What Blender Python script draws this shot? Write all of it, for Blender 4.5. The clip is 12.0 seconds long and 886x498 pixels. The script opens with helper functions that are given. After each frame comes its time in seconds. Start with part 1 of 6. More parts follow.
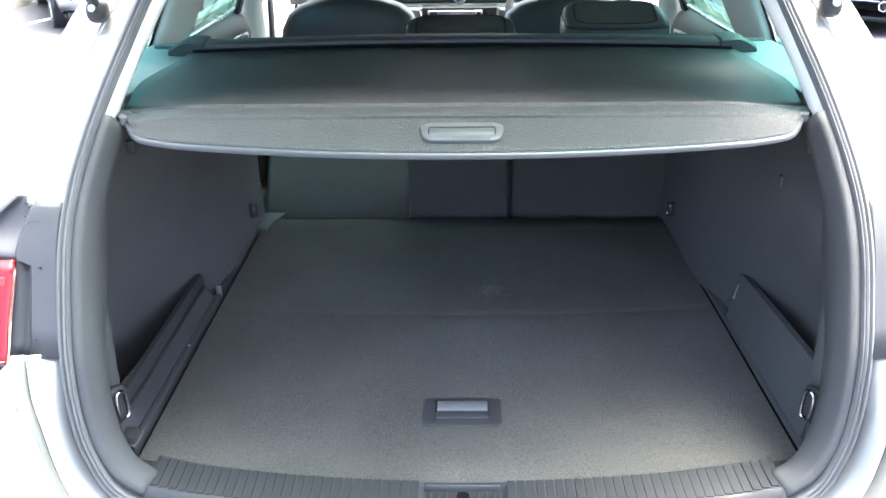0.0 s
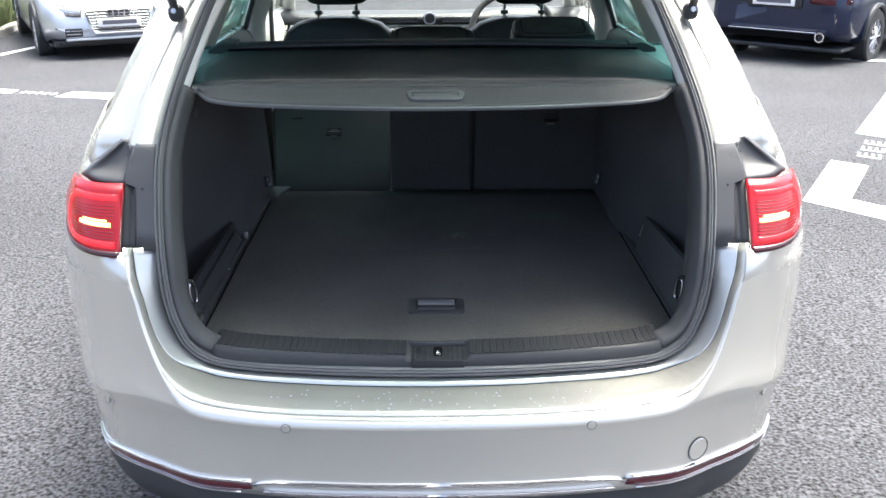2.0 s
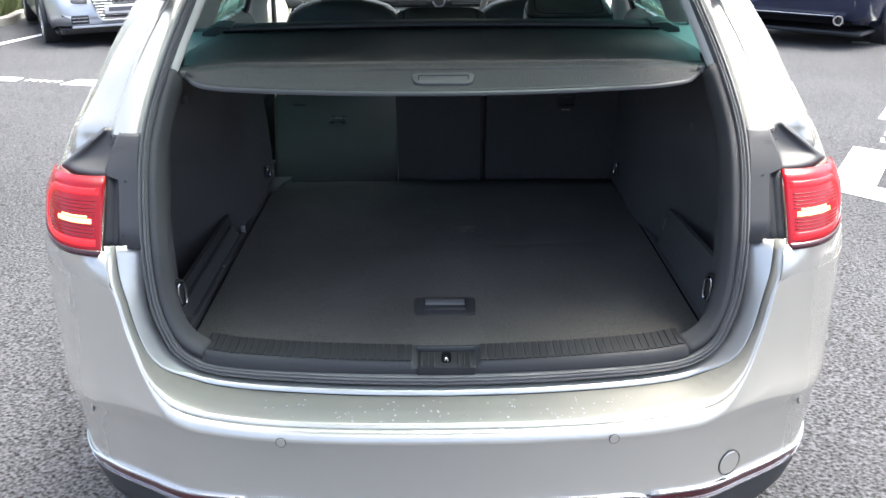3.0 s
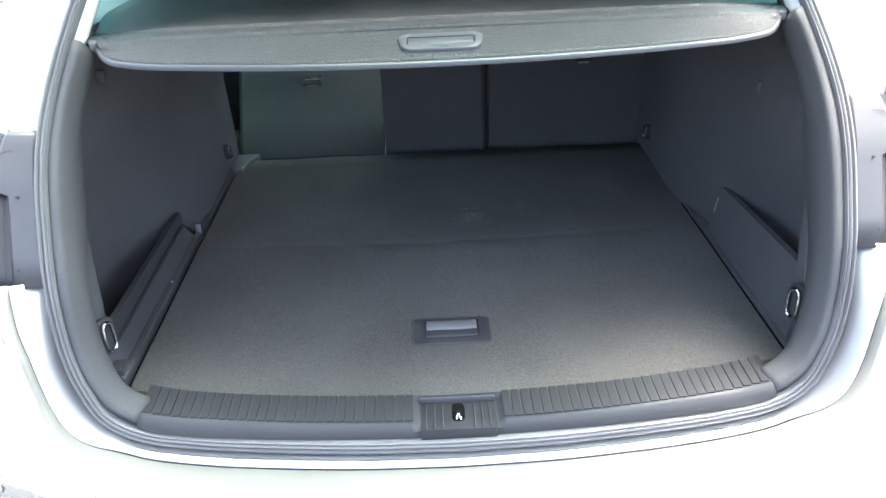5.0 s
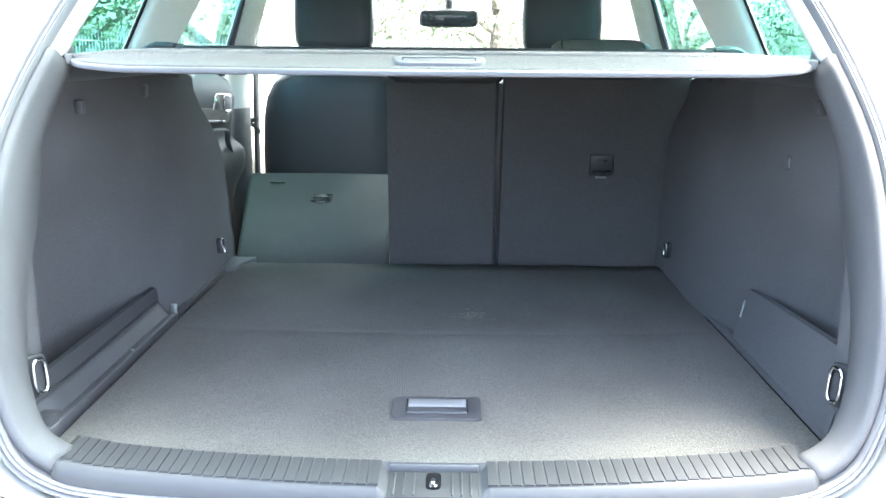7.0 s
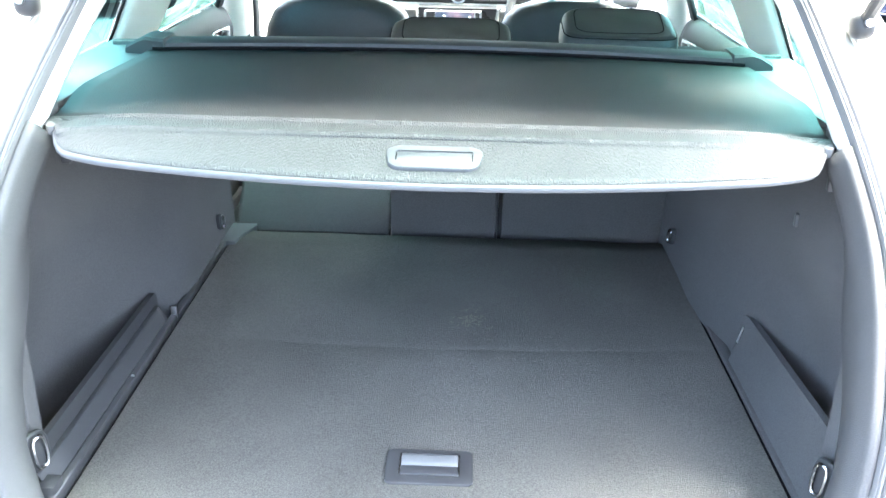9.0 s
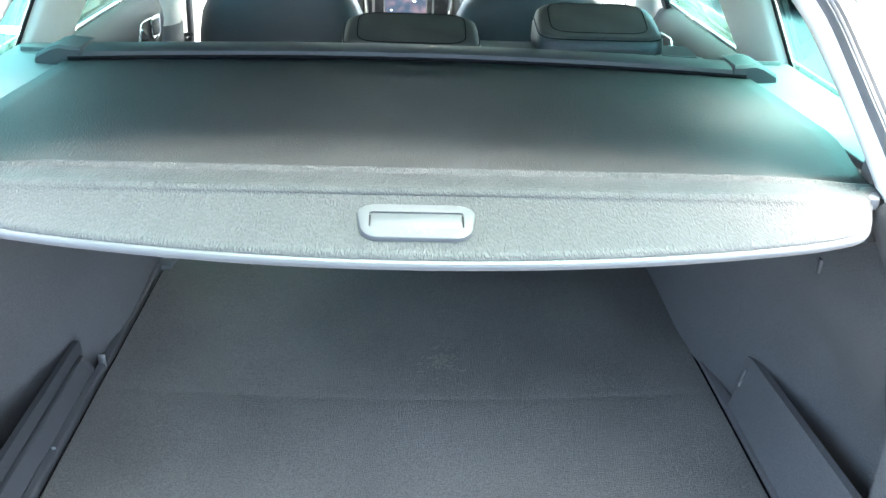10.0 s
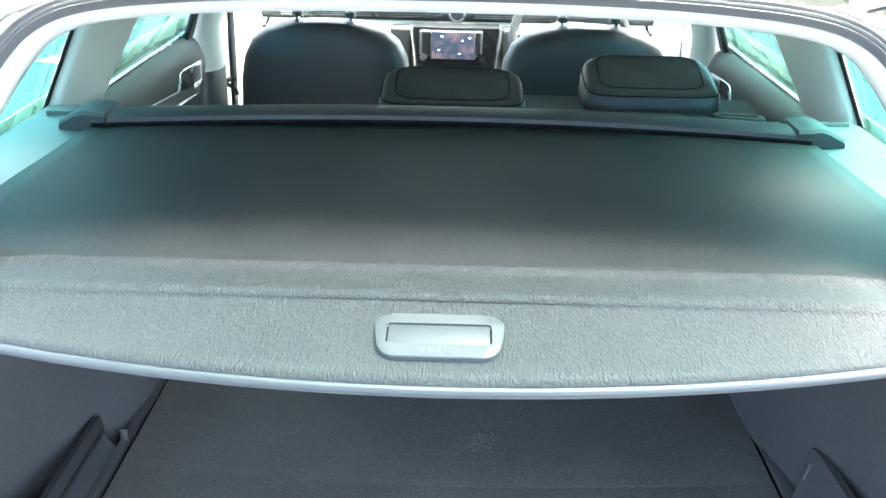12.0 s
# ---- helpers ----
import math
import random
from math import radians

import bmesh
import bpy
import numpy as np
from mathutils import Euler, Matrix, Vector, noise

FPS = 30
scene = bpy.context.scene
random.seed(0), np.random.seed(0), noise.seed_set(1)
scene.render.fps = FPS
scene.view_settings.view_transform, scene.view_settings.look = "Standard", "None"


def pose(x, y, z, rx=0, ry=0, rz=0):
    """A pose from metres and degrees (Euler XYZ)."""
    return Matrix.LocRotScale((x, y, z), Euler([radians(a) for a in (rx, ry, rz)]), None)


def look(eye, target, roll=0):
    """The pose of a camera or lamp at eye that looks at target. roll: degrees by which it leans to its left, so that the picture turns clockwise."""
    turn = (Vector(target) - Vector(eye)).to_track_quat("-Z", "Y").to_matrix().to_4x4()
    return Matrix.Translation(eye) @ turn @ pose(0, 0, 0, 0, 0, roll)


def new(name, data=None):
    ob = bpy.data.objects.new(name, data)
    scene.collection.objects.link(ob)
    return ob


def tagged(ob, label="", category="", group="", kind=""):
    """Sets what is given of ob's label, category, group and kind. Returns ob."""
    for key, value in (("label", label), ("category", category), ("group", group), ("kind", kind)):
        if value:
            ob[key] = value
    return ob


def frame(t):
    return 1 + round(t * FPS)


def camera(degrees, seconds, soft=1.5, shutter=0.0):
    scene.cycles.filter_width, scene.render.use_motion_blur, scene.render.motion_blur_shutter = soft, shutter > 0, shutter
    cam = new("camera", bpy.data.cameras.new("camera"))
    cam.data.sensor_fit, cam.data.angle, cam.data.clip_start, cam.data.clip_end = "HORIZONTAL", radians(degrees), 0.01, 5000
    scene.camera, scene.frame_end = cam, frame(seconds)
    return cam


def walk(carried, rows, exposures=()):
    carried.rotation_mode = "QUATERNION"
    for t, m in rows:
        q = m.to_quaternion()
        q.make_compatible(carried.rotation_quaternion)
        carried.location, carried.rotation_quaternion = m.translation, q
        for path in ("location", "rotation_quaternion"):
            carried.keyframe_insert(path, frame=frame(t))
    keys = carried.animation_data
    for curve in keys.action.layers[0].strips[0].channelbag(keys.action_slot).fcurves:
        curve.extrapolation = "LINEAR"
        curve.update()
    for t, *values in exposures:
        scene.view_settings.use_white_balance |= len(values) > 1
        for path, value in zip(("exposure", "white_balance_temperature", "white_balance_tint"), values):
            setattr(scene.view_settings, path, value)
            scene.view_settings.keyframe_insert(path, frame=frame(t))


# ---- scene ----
cam = camera(51.5, 12.0)
PATH = [
    (0, (-0.004, -1.127, 1.518), (-0.04, 0.719, 0.749), -0.6),
    (0.5, (-0.05, -1.331, 1.535), (-0.006, 0.513, 0.762), -0.3),
    (1, (-0.037, -1.552, 1.542), (0.021, 0.3, 0.79), 0.6),
    (1.5, (-0.027, -1.706, 1.541), (0.021, 0.158, 0.819), 0.7),
    (2, (-0.02, -1.75, 1.537), (0.014, 0.123, 0.835), -0.1),
    (2.5, (-0.023, -1.73, 1.522), (0.005, 0.142, 0.818), -0.4),
    (3, (-0.012, -1.602, 1.502), (-0.003, 0.261, 0.774), -0.5),
    (3.5, (-0.024, -1.378, 1.476), (-0.013, 0.468, 0.705), -0.6),
    (3.7, (-0.027, -1.294, 1.458), (-0.006, 0.544, 0.67), -1.6),
    (5.5, (-0.023, -1.129, 1.446), (-0.001, 0.68, 0.593), -2.5),
    (6, (0.011, -1.094, 1.298), (0.025, 0.793, 0.633), -1.2),
    (6.5, (0.021, -1.08, 1.186), (0.011, 0.868, 0.73), 0.8),
    (6.7, (0.019, -1.075, 1.173), (-0.002, 0.88, 0.754), 0.5),
    (8.3, (0.04, -1.018, 1.389), (0.044, 0.875, 0.744), 0.3),
    (8.5, (0.047, -1.008, 1.438), (0.032, 0.865, 0.738), 0.9),
    (9, (0.035, -0.944, 1.505), (-0.001, 0.9, 0.729), 1.4),
    (9.5, (-0.01, -0.818, 1.532), (0.035, 1.006, 0.713), 2.2),
    (10, (-0.017, -0.707, 1.537), (0.078, 1.104, 0.693), 2.3),
    (10.5, (0.025, -0.625, 1.557), (0.061, 1.198, 0.736), 2.6),
    (11, (0.029, -0.593, 1.559), (0.033, 1.225, 0.724), 1.8),
    (11.5, (0.017, -0.592, 1.562), (-0.006, 1.225, 0.728), 1.1),
    (12, (0.012, -0.585, 1.58), (-0.013, 1.244, 0.771), 1.2),
]
EXPOSURES = [(0.0, 4.4, 6250, 0), (0.5, 4.65, 6250, 0), (0.9, 3.95, 6250, 0), (1.5, 3.18, 6250, 1), (2.5, 2.7, 6250, 1), (3.5, 3.0, 6250, 1), (5.3, 4.4, 6250, 0), (5.6, 4.45, 6250, 0), (6.0, 4.55, 6250, -2), (6.5, 5.12, 6200, -3), (8.3, 5.67, 6250, -3), (9.5, 5.57, 6200, -3), (10.0, 5.32, 6200, -6), (11.0, 5.07, 6050, -8), (12.0, 5.02, 6050, -8)]
walk(cam, [(t, look(eye, target, roll)) for t, eye, target, roll in PATH], EXPOSURES)

# ---- daylight ----
SUN_ELEVATION, SUN_AZIMUTH = radians(70), radians(46)      # azimuth clockwise from +y
world = bpy.data.worlds.new("daylight")
scene.world = world
world.use_nodes = True
wn = world.node_tree.nodes
sky = wn.new("ShaderNodeTexSky")
sky.sky_type, sky.sun_disc = "NISHITA", False
sky.sun_elevation, sky.sun_rotation = SUN_ELEVATION, SUN_AZIMUTH
sky.air_density, sky.dust_density, sky.ozone_density = 0.3, 6.0, 0.4
wn["Background"].inputs["Strength"].default_value = 0.15
world.node_tree.links.new(sky.outputs[0], wn["Background"].inputs["Color"])
sun = new("sun", bpy.data.lights.new("sun", "SUN"))
sun.data.energy, sun.data.angle, sun.data.color = 0.5, radians(40), (1.0, 0.96, 0.91)
toward = Vector((math.sin(SUN_AZIMUTH) * math.cos(SUN_ELEVATION), math.cos(SUN_AZIMUTH) * math.cos(SUN_ELEVATION), math.sin(SUN_ELEVATION)))
sun.rotation_mode = "QUATERNION"
sun.rotation_quaternion = toward.to_track_quat("Z", "Y")


# ---- materials ----
def surface(name, base, rough=0.5, metal=0.0, var=0.15, grain=300.0, bump=0.1, patch=2.5, coat=0.0, spec=0.5, stretch=(1, 1, 1), depth=0.001, speck=0.0, rough_var=0.08, sheen=0.0, octaves=4):
    """A painted, woven, moulded or mineral surface: colour that varies at two scales, and a fine relief."""
    m = bpy.data.materials.new(name)
    m.use_nodes = True
    n, l = m.node_tree.nodes, m.node_tree.links
    bsdf = n["Principled BSDF"]
    co = n.new("ShaderNodeTexCoord")
    mp = n.new("ShaderNodeMapping")
    mp.inputs["Scale"].default_value = stretch
    l.new(co.outputs["Object"], mp.inputs["Vector"])
    fine, wide = n.new("ShaderNodeTexNoise"), n.new("ShaderNodeTexNoise")
    fine.inputs["Scale"].default_value, fine.inputs["Detail"].default_value = grain, octaves
    wide.inputs["Scale"].default_value, wide.inputs["Detail"].default_value = patch, 6
    l.new(mp.outputs[0], fine.inputs["Vector"])
    l.new(co.outputs["Object"], wide.inputs["Vector"])
    ramp = n.new("ShaderNodeMapRange")
    ramp.inputs["From Min"].default_value, ramp.inputs["From Max"].default_value = 0.3, 0.7
    ramp.inputs["To Min"].default_value, ramp.inputs["To Max"].default_value = 1 - var, 1 + var
    l.new(wide.outputs["Fac"], ramp.inputs["Value"])
    ramp2 = n.new("ShaderNodeMapRange")
    ramp2.inputs["From Min"].default_value, ramp2.inputs["From Max"].default_value = 0.3, 0.7
    ramp2.inputs["To Min"].default_value, ramp2.inputs["To Max"].default_value = 1 - speck, 1 + speck
    l.new(fine.outputs["Fac"], ramp2.inputs["Value"])
    mul = n.new("ShaderNodeMath")
    mul.operation = "MULTIPLY"
    l.new(ramp.outputs[0], mul.inputs[0])
    l.new(ramp2.outputs[0], mul.inputs[1])
    mix = n.new("ShaderNodeVectorMath")
    mix.operation = "SCALE"
    mix.inputs[0].default_value = base
    l.new(mul.outputs[0], mix.inputs["Scale"])
    l.new(mix.outputs[0], bsdf.inputs["Base Color"])
    rr = n.new("ShaderNodeMapRange")
    rr.inputs["To Min"].default_value, rr.inputs["To Max"].default_value = max(0.02, rough - rough_var), min(1, rough + rough_var)
    l.new(wide.outputs["Fac"], rr.inputs["Value"])
    l.new(rr.outputs[0], bsdf.inputs["Roughness"])
    bsdf.inputs["Metallic"].default_value = metal
    bsdf.inputs["Specular IOR Level"].default_value = spec
    bsdf.inputs["Coat Weight"].default_value = coat
    bsdf.inputs["Coat Roughness"].default_value = 0.05
    bsdf.inputs["Sheen Weight"].default_value, bsdf.inputs["Sheen Roughness"].default_value = sheen, 0.6
    if bump:
        b = n.new("ShaderNodeBump")
        b.inputs["Strength"].default_value, b.inputs["Distance"].default_value = bump, depth
        l.new(fine.outputs["Fac"], b.inputs["Height"])
        l.new(b.outputs[0], bsdf.inputs["Normal"])
    return m


def glazing(name, tint, rough=0.0):
    """Thin tinted glass: it lets light through in its tint and mirrors at a glancing angle."""
    m = bpy.data.materials.new(name)
    m.use_nodes = True
    n, l = m.node_tree.nodes, m.node_tree.links
    n.remove(n["Principled BSDF"])
    see, gloss, mix, lw = (n.new("ShaderNodeBsdfTransparent"), n.new("ShaderNodeBsdfGlossy"), n.new("ShaderNodeMixShader"), n.new("ShaderNodeLayerWeight"))
    power, gain = n.new("ShaderNodeMath"), n.new("ShaderNodeMath")
    see.inputs["Color"].default_value = (*tint, 1)
    gloss.inputs["Roughness"].default_value = rough
    power.operation, gain.operation = "POWER", "MULTIPLY_ADD"
    power.inputs[1].default_value, gain.inputs[1].default_value, gain.inputs[2].default_value = 4.0, 0.7, 0.045
    lw.inputs["Blend"].default_value = 0.5
    l.new(lw.outputs["Facing"], power.inputs[0])
    l.new(power.outputs[0], gain.inputs[0])
    l.new(gain.outputs[0], mix.inputs["Fac"])
    l.new(see.outputs[0], mix.inputs[1])
    l.new(gloss.outputs[0], mix.inputs[2])
    l.new(mix.outputs[0], n["Material Output"].inputs["Surface"])
    return m


def glow(name, colour, strength, base=(0.3, 0.02, 0.02)):
    m = bpy.data.materials.new(name)
    m.use_nodes = True
    b = m.node_tree.nodes["Principled BSDF"]
    b.inputs["Base Color"].default_value = (*base, 1)
    b.inputs["Roughness"].default_value = 0.15
    b.inputs["Emission Color"].default_value = (*colour, 1)
    b.inputs["Emission Strength"].default_value = strength
    return m


SILVER = surface("silver_paint", (0.69, 0.668, 0.605), 0.27, 0.62, 0.012, 900, 0, 1.1, coat=0.6, speck=0.015, rough_var=0.02)
SILVER_DULL = surface("silver_inner_paint", (0.62, 0.625, 0.612), 0.34, 0.68, 0.05, 900, 0.04, 3, coat=0.2, depth=0.0003)
BLACK_PLASTIC = surface("black_plastic", (0.0338, 0.0353, 0.0375), 0.45, 0, 0.12, 700, 0.15, 6, depth=0.0005)
PANEL_PLASTIC = surface("dark_grey_bracket", (0.0595, 0.0595, 0.063), 0.42, 0, 0.12, 500, 0.1, 8, depth=0.0005)
GREY_PLASTIC = surface("grey_trim_plastic", (0.050, 0.0515, 0.055), 0.56, 0, 0.08, 900, 0.25, 5, depth=0.0004, spec=0.32)
RIM_PLASTIC = surface("boot_rim_plastic", (0.088, 0.088, 0.091), 0.72, 0, 0.08, 700, 0.5, 5, depth=0.0008, spec=0.25, speck=0.12)
RUBBER = surface("seal_rubber", (0.145, 0.145, 0.146), 0.5, 0, 0.1, 400, 0.1, 9, depth=0.0005)
CARPET = surface("boot_carpet", (0.132, 0.128, 0.117), 0.95, 0, 0.18, 430, 0.8, 3, spec=0.05, depth=0.0035, speck=0.3, sheen=0.03)
LINING = surface("side_lining_felt", (0.088, 0.0875, 0.089), 0.92, 0, 0.12, 500, 0.6, 3, spec=0.2, depth=0.002, speck=0.25, sheen=0.06)
SEAT_FELT = surface("seat_back_felt", (0.075, 0.075, 0.074), 0.92, 0, 0.12, 450, 0.6, 3, spec=0.15, depth=0.002, speck=0.25, sheen=0.05)
VINYL = surface("cover_vinyl", (0.0282, 0.029, 0.0298), 0.56, 0, 0.06, 480, 0.45, 4, stretch=(1, 0.4, 1), depth=0.0014, speck=0.10, spec=0.2, octaves=1.5)
COVER_BOARD = surface("cover_board_grain", (0.042, 0.0425, 0.044), 0.54, 0, 0.06, 600, 0.9, 4, stretch=(1, 0.22, 1), depth=0.0024, speck=0.16, spec=0.30, octaves=0.8)
COVER_HANDLE = surface("cover_handle_plastic", (0.0686, 0.0706, 0.0746), 0.4, 0, 0.05, 900, 0.08, 6, depth=0.0004)
CREAM = surface("cream_trim", (0.82, 0.80, 0.73), 0.7, 0, 0.04, 700, 0.15, 4, depth=0.0005)
SILL_PAD = surface("sill_pad_plastic", (0.034, 0.035, 0.038), 0.62, 0, 0.1, 700, 0.2, 6, depth=0.0004, spec=0.25)
# Near-black that puts the shade of slots, gaps and wells into the colour; also seams.
VOID = surface("unlit_recess_black", (0.008, 0.008, 0.009), 0.9, 0, 0.1, 200, 0, 6, spec=0.05)
GRIP = surface("pale_grip_plastic", (0.19, 0.194, 0.20), 0.4, 0, 0.05, 900, 0.08, 6, depth=0.0004)
CASSETTE = surface("cassette_plastic", (0.038, 0.040, 0.042), 0.55, 0, 0.06, 700, 0.2, 4, depth=0.0004)
SHELF = surface("quarter_trim_plastic", (0.098, 0.104, 0.109), 0.5, 0, 0.06, 700, 0.2, 4, depth=0.0004)
DOOR_TRIM = surface("door_trim_plastic", (0.045, 0.046, 0.047), 0.6, 0, 0.08, 400, 0.25, 6, depth=0.0006, speck=0.08)
LEATHER = surface("black_leather", (0.035, 0.035, 0.0364), 0.42, 0, 0.1, 260, 0.35, 7, depth=0.0012, speck=0.1)
CHROME = surface("chrome", (0.8, 0.8, 0.82), 0.1, 1, 0.04, 50, 0, 6)
# Chrome in a darker, uneven tone for the lashing rings.
RING_CHROME = surface("dark_chrome", (0.5, 0.5, 0.51), 0.14, 1, 0.2, 50, 0, 6)
SATIN = surface("satin_metal", (0.55, 0.55, 0.56), 0.28, 1, 0.05, 80, 0, 6)
WOOD = surface("door_inlay", (0.17, 0.16, 0.145), 0.4, 0.2, 0.1, 120, 0.05, 9)
ASPHALT = surface("asphalt", (0.066, 0.067, 0.074), 0.88, 0, 0.2, 85, 1.0, 0.45, spec=0.2, depth=0.014, speck=1.0)
ROAD_PAINT = surface("road_paint", (0.78, 0.78, 0.76), 0.7, 0, 0.08, 90, 0.6, 3, depth=0.004, speck=0.12)
WORN_PAINT = surface("worn_road_paint", (0.42, 0.42, 0.42), 0.8, 0, 0.35, 60, 0.6, 8, depth=0.004, speck=0.4)
CONCRETE = surface("kerb_concrete", (0.32, 0.31, 0.29), 0.9, 0, 0.15, 90, 0.5, 2, depth=0.004, speck=0.15)
SOIL = surface("soil", (0.12, 0.1, 0.06), 0.95, 0, 0.3, 40, 0.8, 2, depth=0.02)
GRASS = surface("grass", (0.16, 0.19, 0.08), 0.7, 0, 0.35, 6, 0, 0.9, speck=0.2)
LEAF = surface("hedge_leaf", (0.10, 0.135, 0.06), 0.6, 0, 0.3, 5, 0, 0.6, speck=0.12)
BARK = surface("bark", (0.13, 0.1, 0.075), 0.9, 0, 0.2, 30, 0.7, 3, depth=0.01)
FENCE_PAINT = surface("fence_galvanised", (0.42, 0.44, 0.44), 0.45, 0.6, 0.1, 60, 0, 3)
TYRE = surface("tyre_rubber", (0.03, 0.03, 0.032), 0.8, 0, 0.15, 80, 0.3, 5, depth=0.003)
ALLOY = surface("alloy", (0.6, 0.6, 0.62), 0.25, 0.9, 0.05, 90, 0, 5)
NAVY = surface("navy_paint", (0.010, 0.016, 0.045), 0.16, 0.0, 0.04, 900, 0.02, 2, coat=0.2, depth=0.0002)
SILVER_BLUE = surface("pale_silver_paint", (0.6, 0.62, 0.66), 0.3, 0.6, 0.03, 900, 0.02, 2, coat=0.8, depth=0.0002)
WHITE_PLATE = surface("plate_white", (0.8, 0.8, 0.78), 0.35, 0, 0.03, 50, 0, 4)
BAR_GREY = surface("plate_bar_grey", (0.12, 0.12, 0.14), 0.4, 0, 0.03, 50, 0, 4)
DARK_GLASS = surface("dark_car_glass", (0.015, 0.02, 0.022), 0.06, 0, 0.05, 50, 0, 4, coat=0.5)
GRILLE_BLACK = surface("grille_black", (0.02, 0.02, 0.022), 0.3, 0, 0.1, 80, 0, 5)
RED_DARK = surface("dark_red_lens", (0.08, 0.006, 0.014), 0.12, 0, 0.05, 80, 0, 5, coat=0.7)
# Emission is added to lens, guide and bar to raise their brightness.
RED_LENS = glow("red_lamp_lens", (1.0, 0.02, 0.03), 0.025, (0.30, 0.005, 0.014))
RED_RING = glow("red_light_guide", (1.0, 0.02, 0.03), 0.20, (0.55, 0.010, 0.016))
LAMP_LINE = surface("lamp_fine_line", (0.12, 0.004, 0.008), 0.3, 0, 0.05, 80, 0, 5, coat=0.1, spec=0.3)
AMBER_BAR = glow("amber_lamp_bar", (1.0, 0.42, 0.12), 1.1, (0.9, 0.4, 0.15))
LAMP_EDGE = surface("lamp_dark_edge", (0.05, 0.006, 0.01), 0.15, 0, 0.05, 60, 0, 4, coat=0.6)
BLACK_PRINT = surface("window_black_print", (0.01, 0.01, 0.011), 0.8, 0, 0.03, 40, 0, 4)
GATE_GLASS = glazing("tinted_gate_glass", (0.20, 0.25, 0.25))
TEAL_GLASS = glazing("teal_privacy_glass", (0.20, 0.49, 0.46))
DOOR_GLASS = glazing("green_door_glass", (0.22, 0.45, 0.43))
CLEAR_GLASS = glazing("windscreen_glass", (0.92, 0.97, 0.95))


# ---- building tools ----
def part(name, bm, material, parent=None, label="", smooth=32, thick=0.0, recalc=True):
    """One mesh object from a bmesh, under a thing or a part."""
    if recalc:
        bmesh.ops.recalc_face_normals(bm, faces=bm.faces)
    me = bpy.data.meshes.new(name)
    bm.to_mesh(me)
    bm.free()
    me.materials.append(material)
    if smooth:
        me.shade_smooth()
        me.set_sharp_from_angle(angle=radians(smooth))
    ob = new(name, me)
    if parent is not None:
        ob.parent = parent
    if thick:
        s = ob.modifiers.new("thickness", "SOLIDIFY")
        s.thickness, s.offset = thick, 0
    if label:
        ob["label"] = label
    return ob


def thing(name, label, category, group="", kind="", at=(0, 0, 0)):
    ob = new(name)
    ob.location = at
    ob.empty_display_size = 0.1
    return tagged(ob, label, category, group, kind)


def loft(rows, bm=None, closed=False, ring=False):
    """Quads between rows of points; closed: each row is a loop; ring: the last row joins the first."""
    bm = bm or bmesh.new()
    vs = [[bm.verts.new(p) for p in row] for row in rows]
    pairs = list(zip(vs, vs[1:])) + ([(vs[-1], vs[0])] if ring else [])
    for a, b in pairs:
        k = len(a)
        for i in range(k if closed else k - 1):
            j = (i + 1) % k
            bm.faces.new((a[i], a[j], b[j], b[i]))
    return bm


def capped(rows, bm=None):
    """A closed solid: loops joined one to the next, with a lid at each end."""
    bm = bm or bmesh.new()
    vs = [[bm.verts.new(p) for p in row] for row in rows]
    for a, b in zip(vs, vs[1:]):
        for i in range(len(a)):
            j = (i + 1) % len(a)
            bm.faces.new((a[i], a[j], b[j], b[i]))
    bm.faces.new(vs[0])
    bm.faces.new(vs[-1][::-1])
    return bm


def spline(pts, n=6):
    """A smooth curve through the points, n steps to each span."""
    p = [Vector(q) for q in pts]
    p = [p[0] * 2 - p[1]] + p + [p[-1] * 2 - p[-2]]
    out = []
    for a, b, c, d in zip(p, p[1:], p[2:], p[3:]):
        for k in range(n):
            t = k / n
            out.append(0.5 * (2 * b + (c - a) * t + (2 * a - 5 * b + 4 * c - d) * t * t + (3 * b - a - 3 * c + d) * t**3))
    return out + [p[-2]]


def box(lo, hi, bevel=0.0, segments=2, bm=None, m=None):
    bm = bm or bmesh.new()
    c = [(a + b) / 2 for a, b in zip(lo, hi)]
    s = [abs(b - a) for a, b in zip(lo, hi)]
    r = bmesh.ops.create_cube(bm, size=1, matrix=(m or Matrix()) @ Matrix.LocRotScale(c, None, s))
    if bevel:
        es = list({e for v in r["verts"] for e in v.link_edges})
        bmesh.ops.bevel(bm, geom=es, offset=bevel, segments=segments, affect="EDGES", profile=0.5)
    return bm


def tube(path, radius, sides=8, bm=None, flat=1.0, up=(0, 0, 1)):
    """A round or flattened bar along a path."""
    path = [Vector(p) for p in path]
    rows = []
    for i, p in enumerate(path):
        t = (path[min(i + 1, len(path) - 1)] - path[max(i - 1, 0)]).normalized()
        u = t.cross(Vector(up))
        u = u.normalized() if u.length > 1e-4 else t.orthogonal().normalized()
        w = u.cross(t)
        r = radius[i] if isinstance(radius, (list, tuple)) else radius
        rows.append([p + u * r * math.cos(2 * math.pi * k / sides) + w * r * flat * math.sin(2 * math.pi * k / sides) for k in range(sides)])
    return capped(rows, bm)


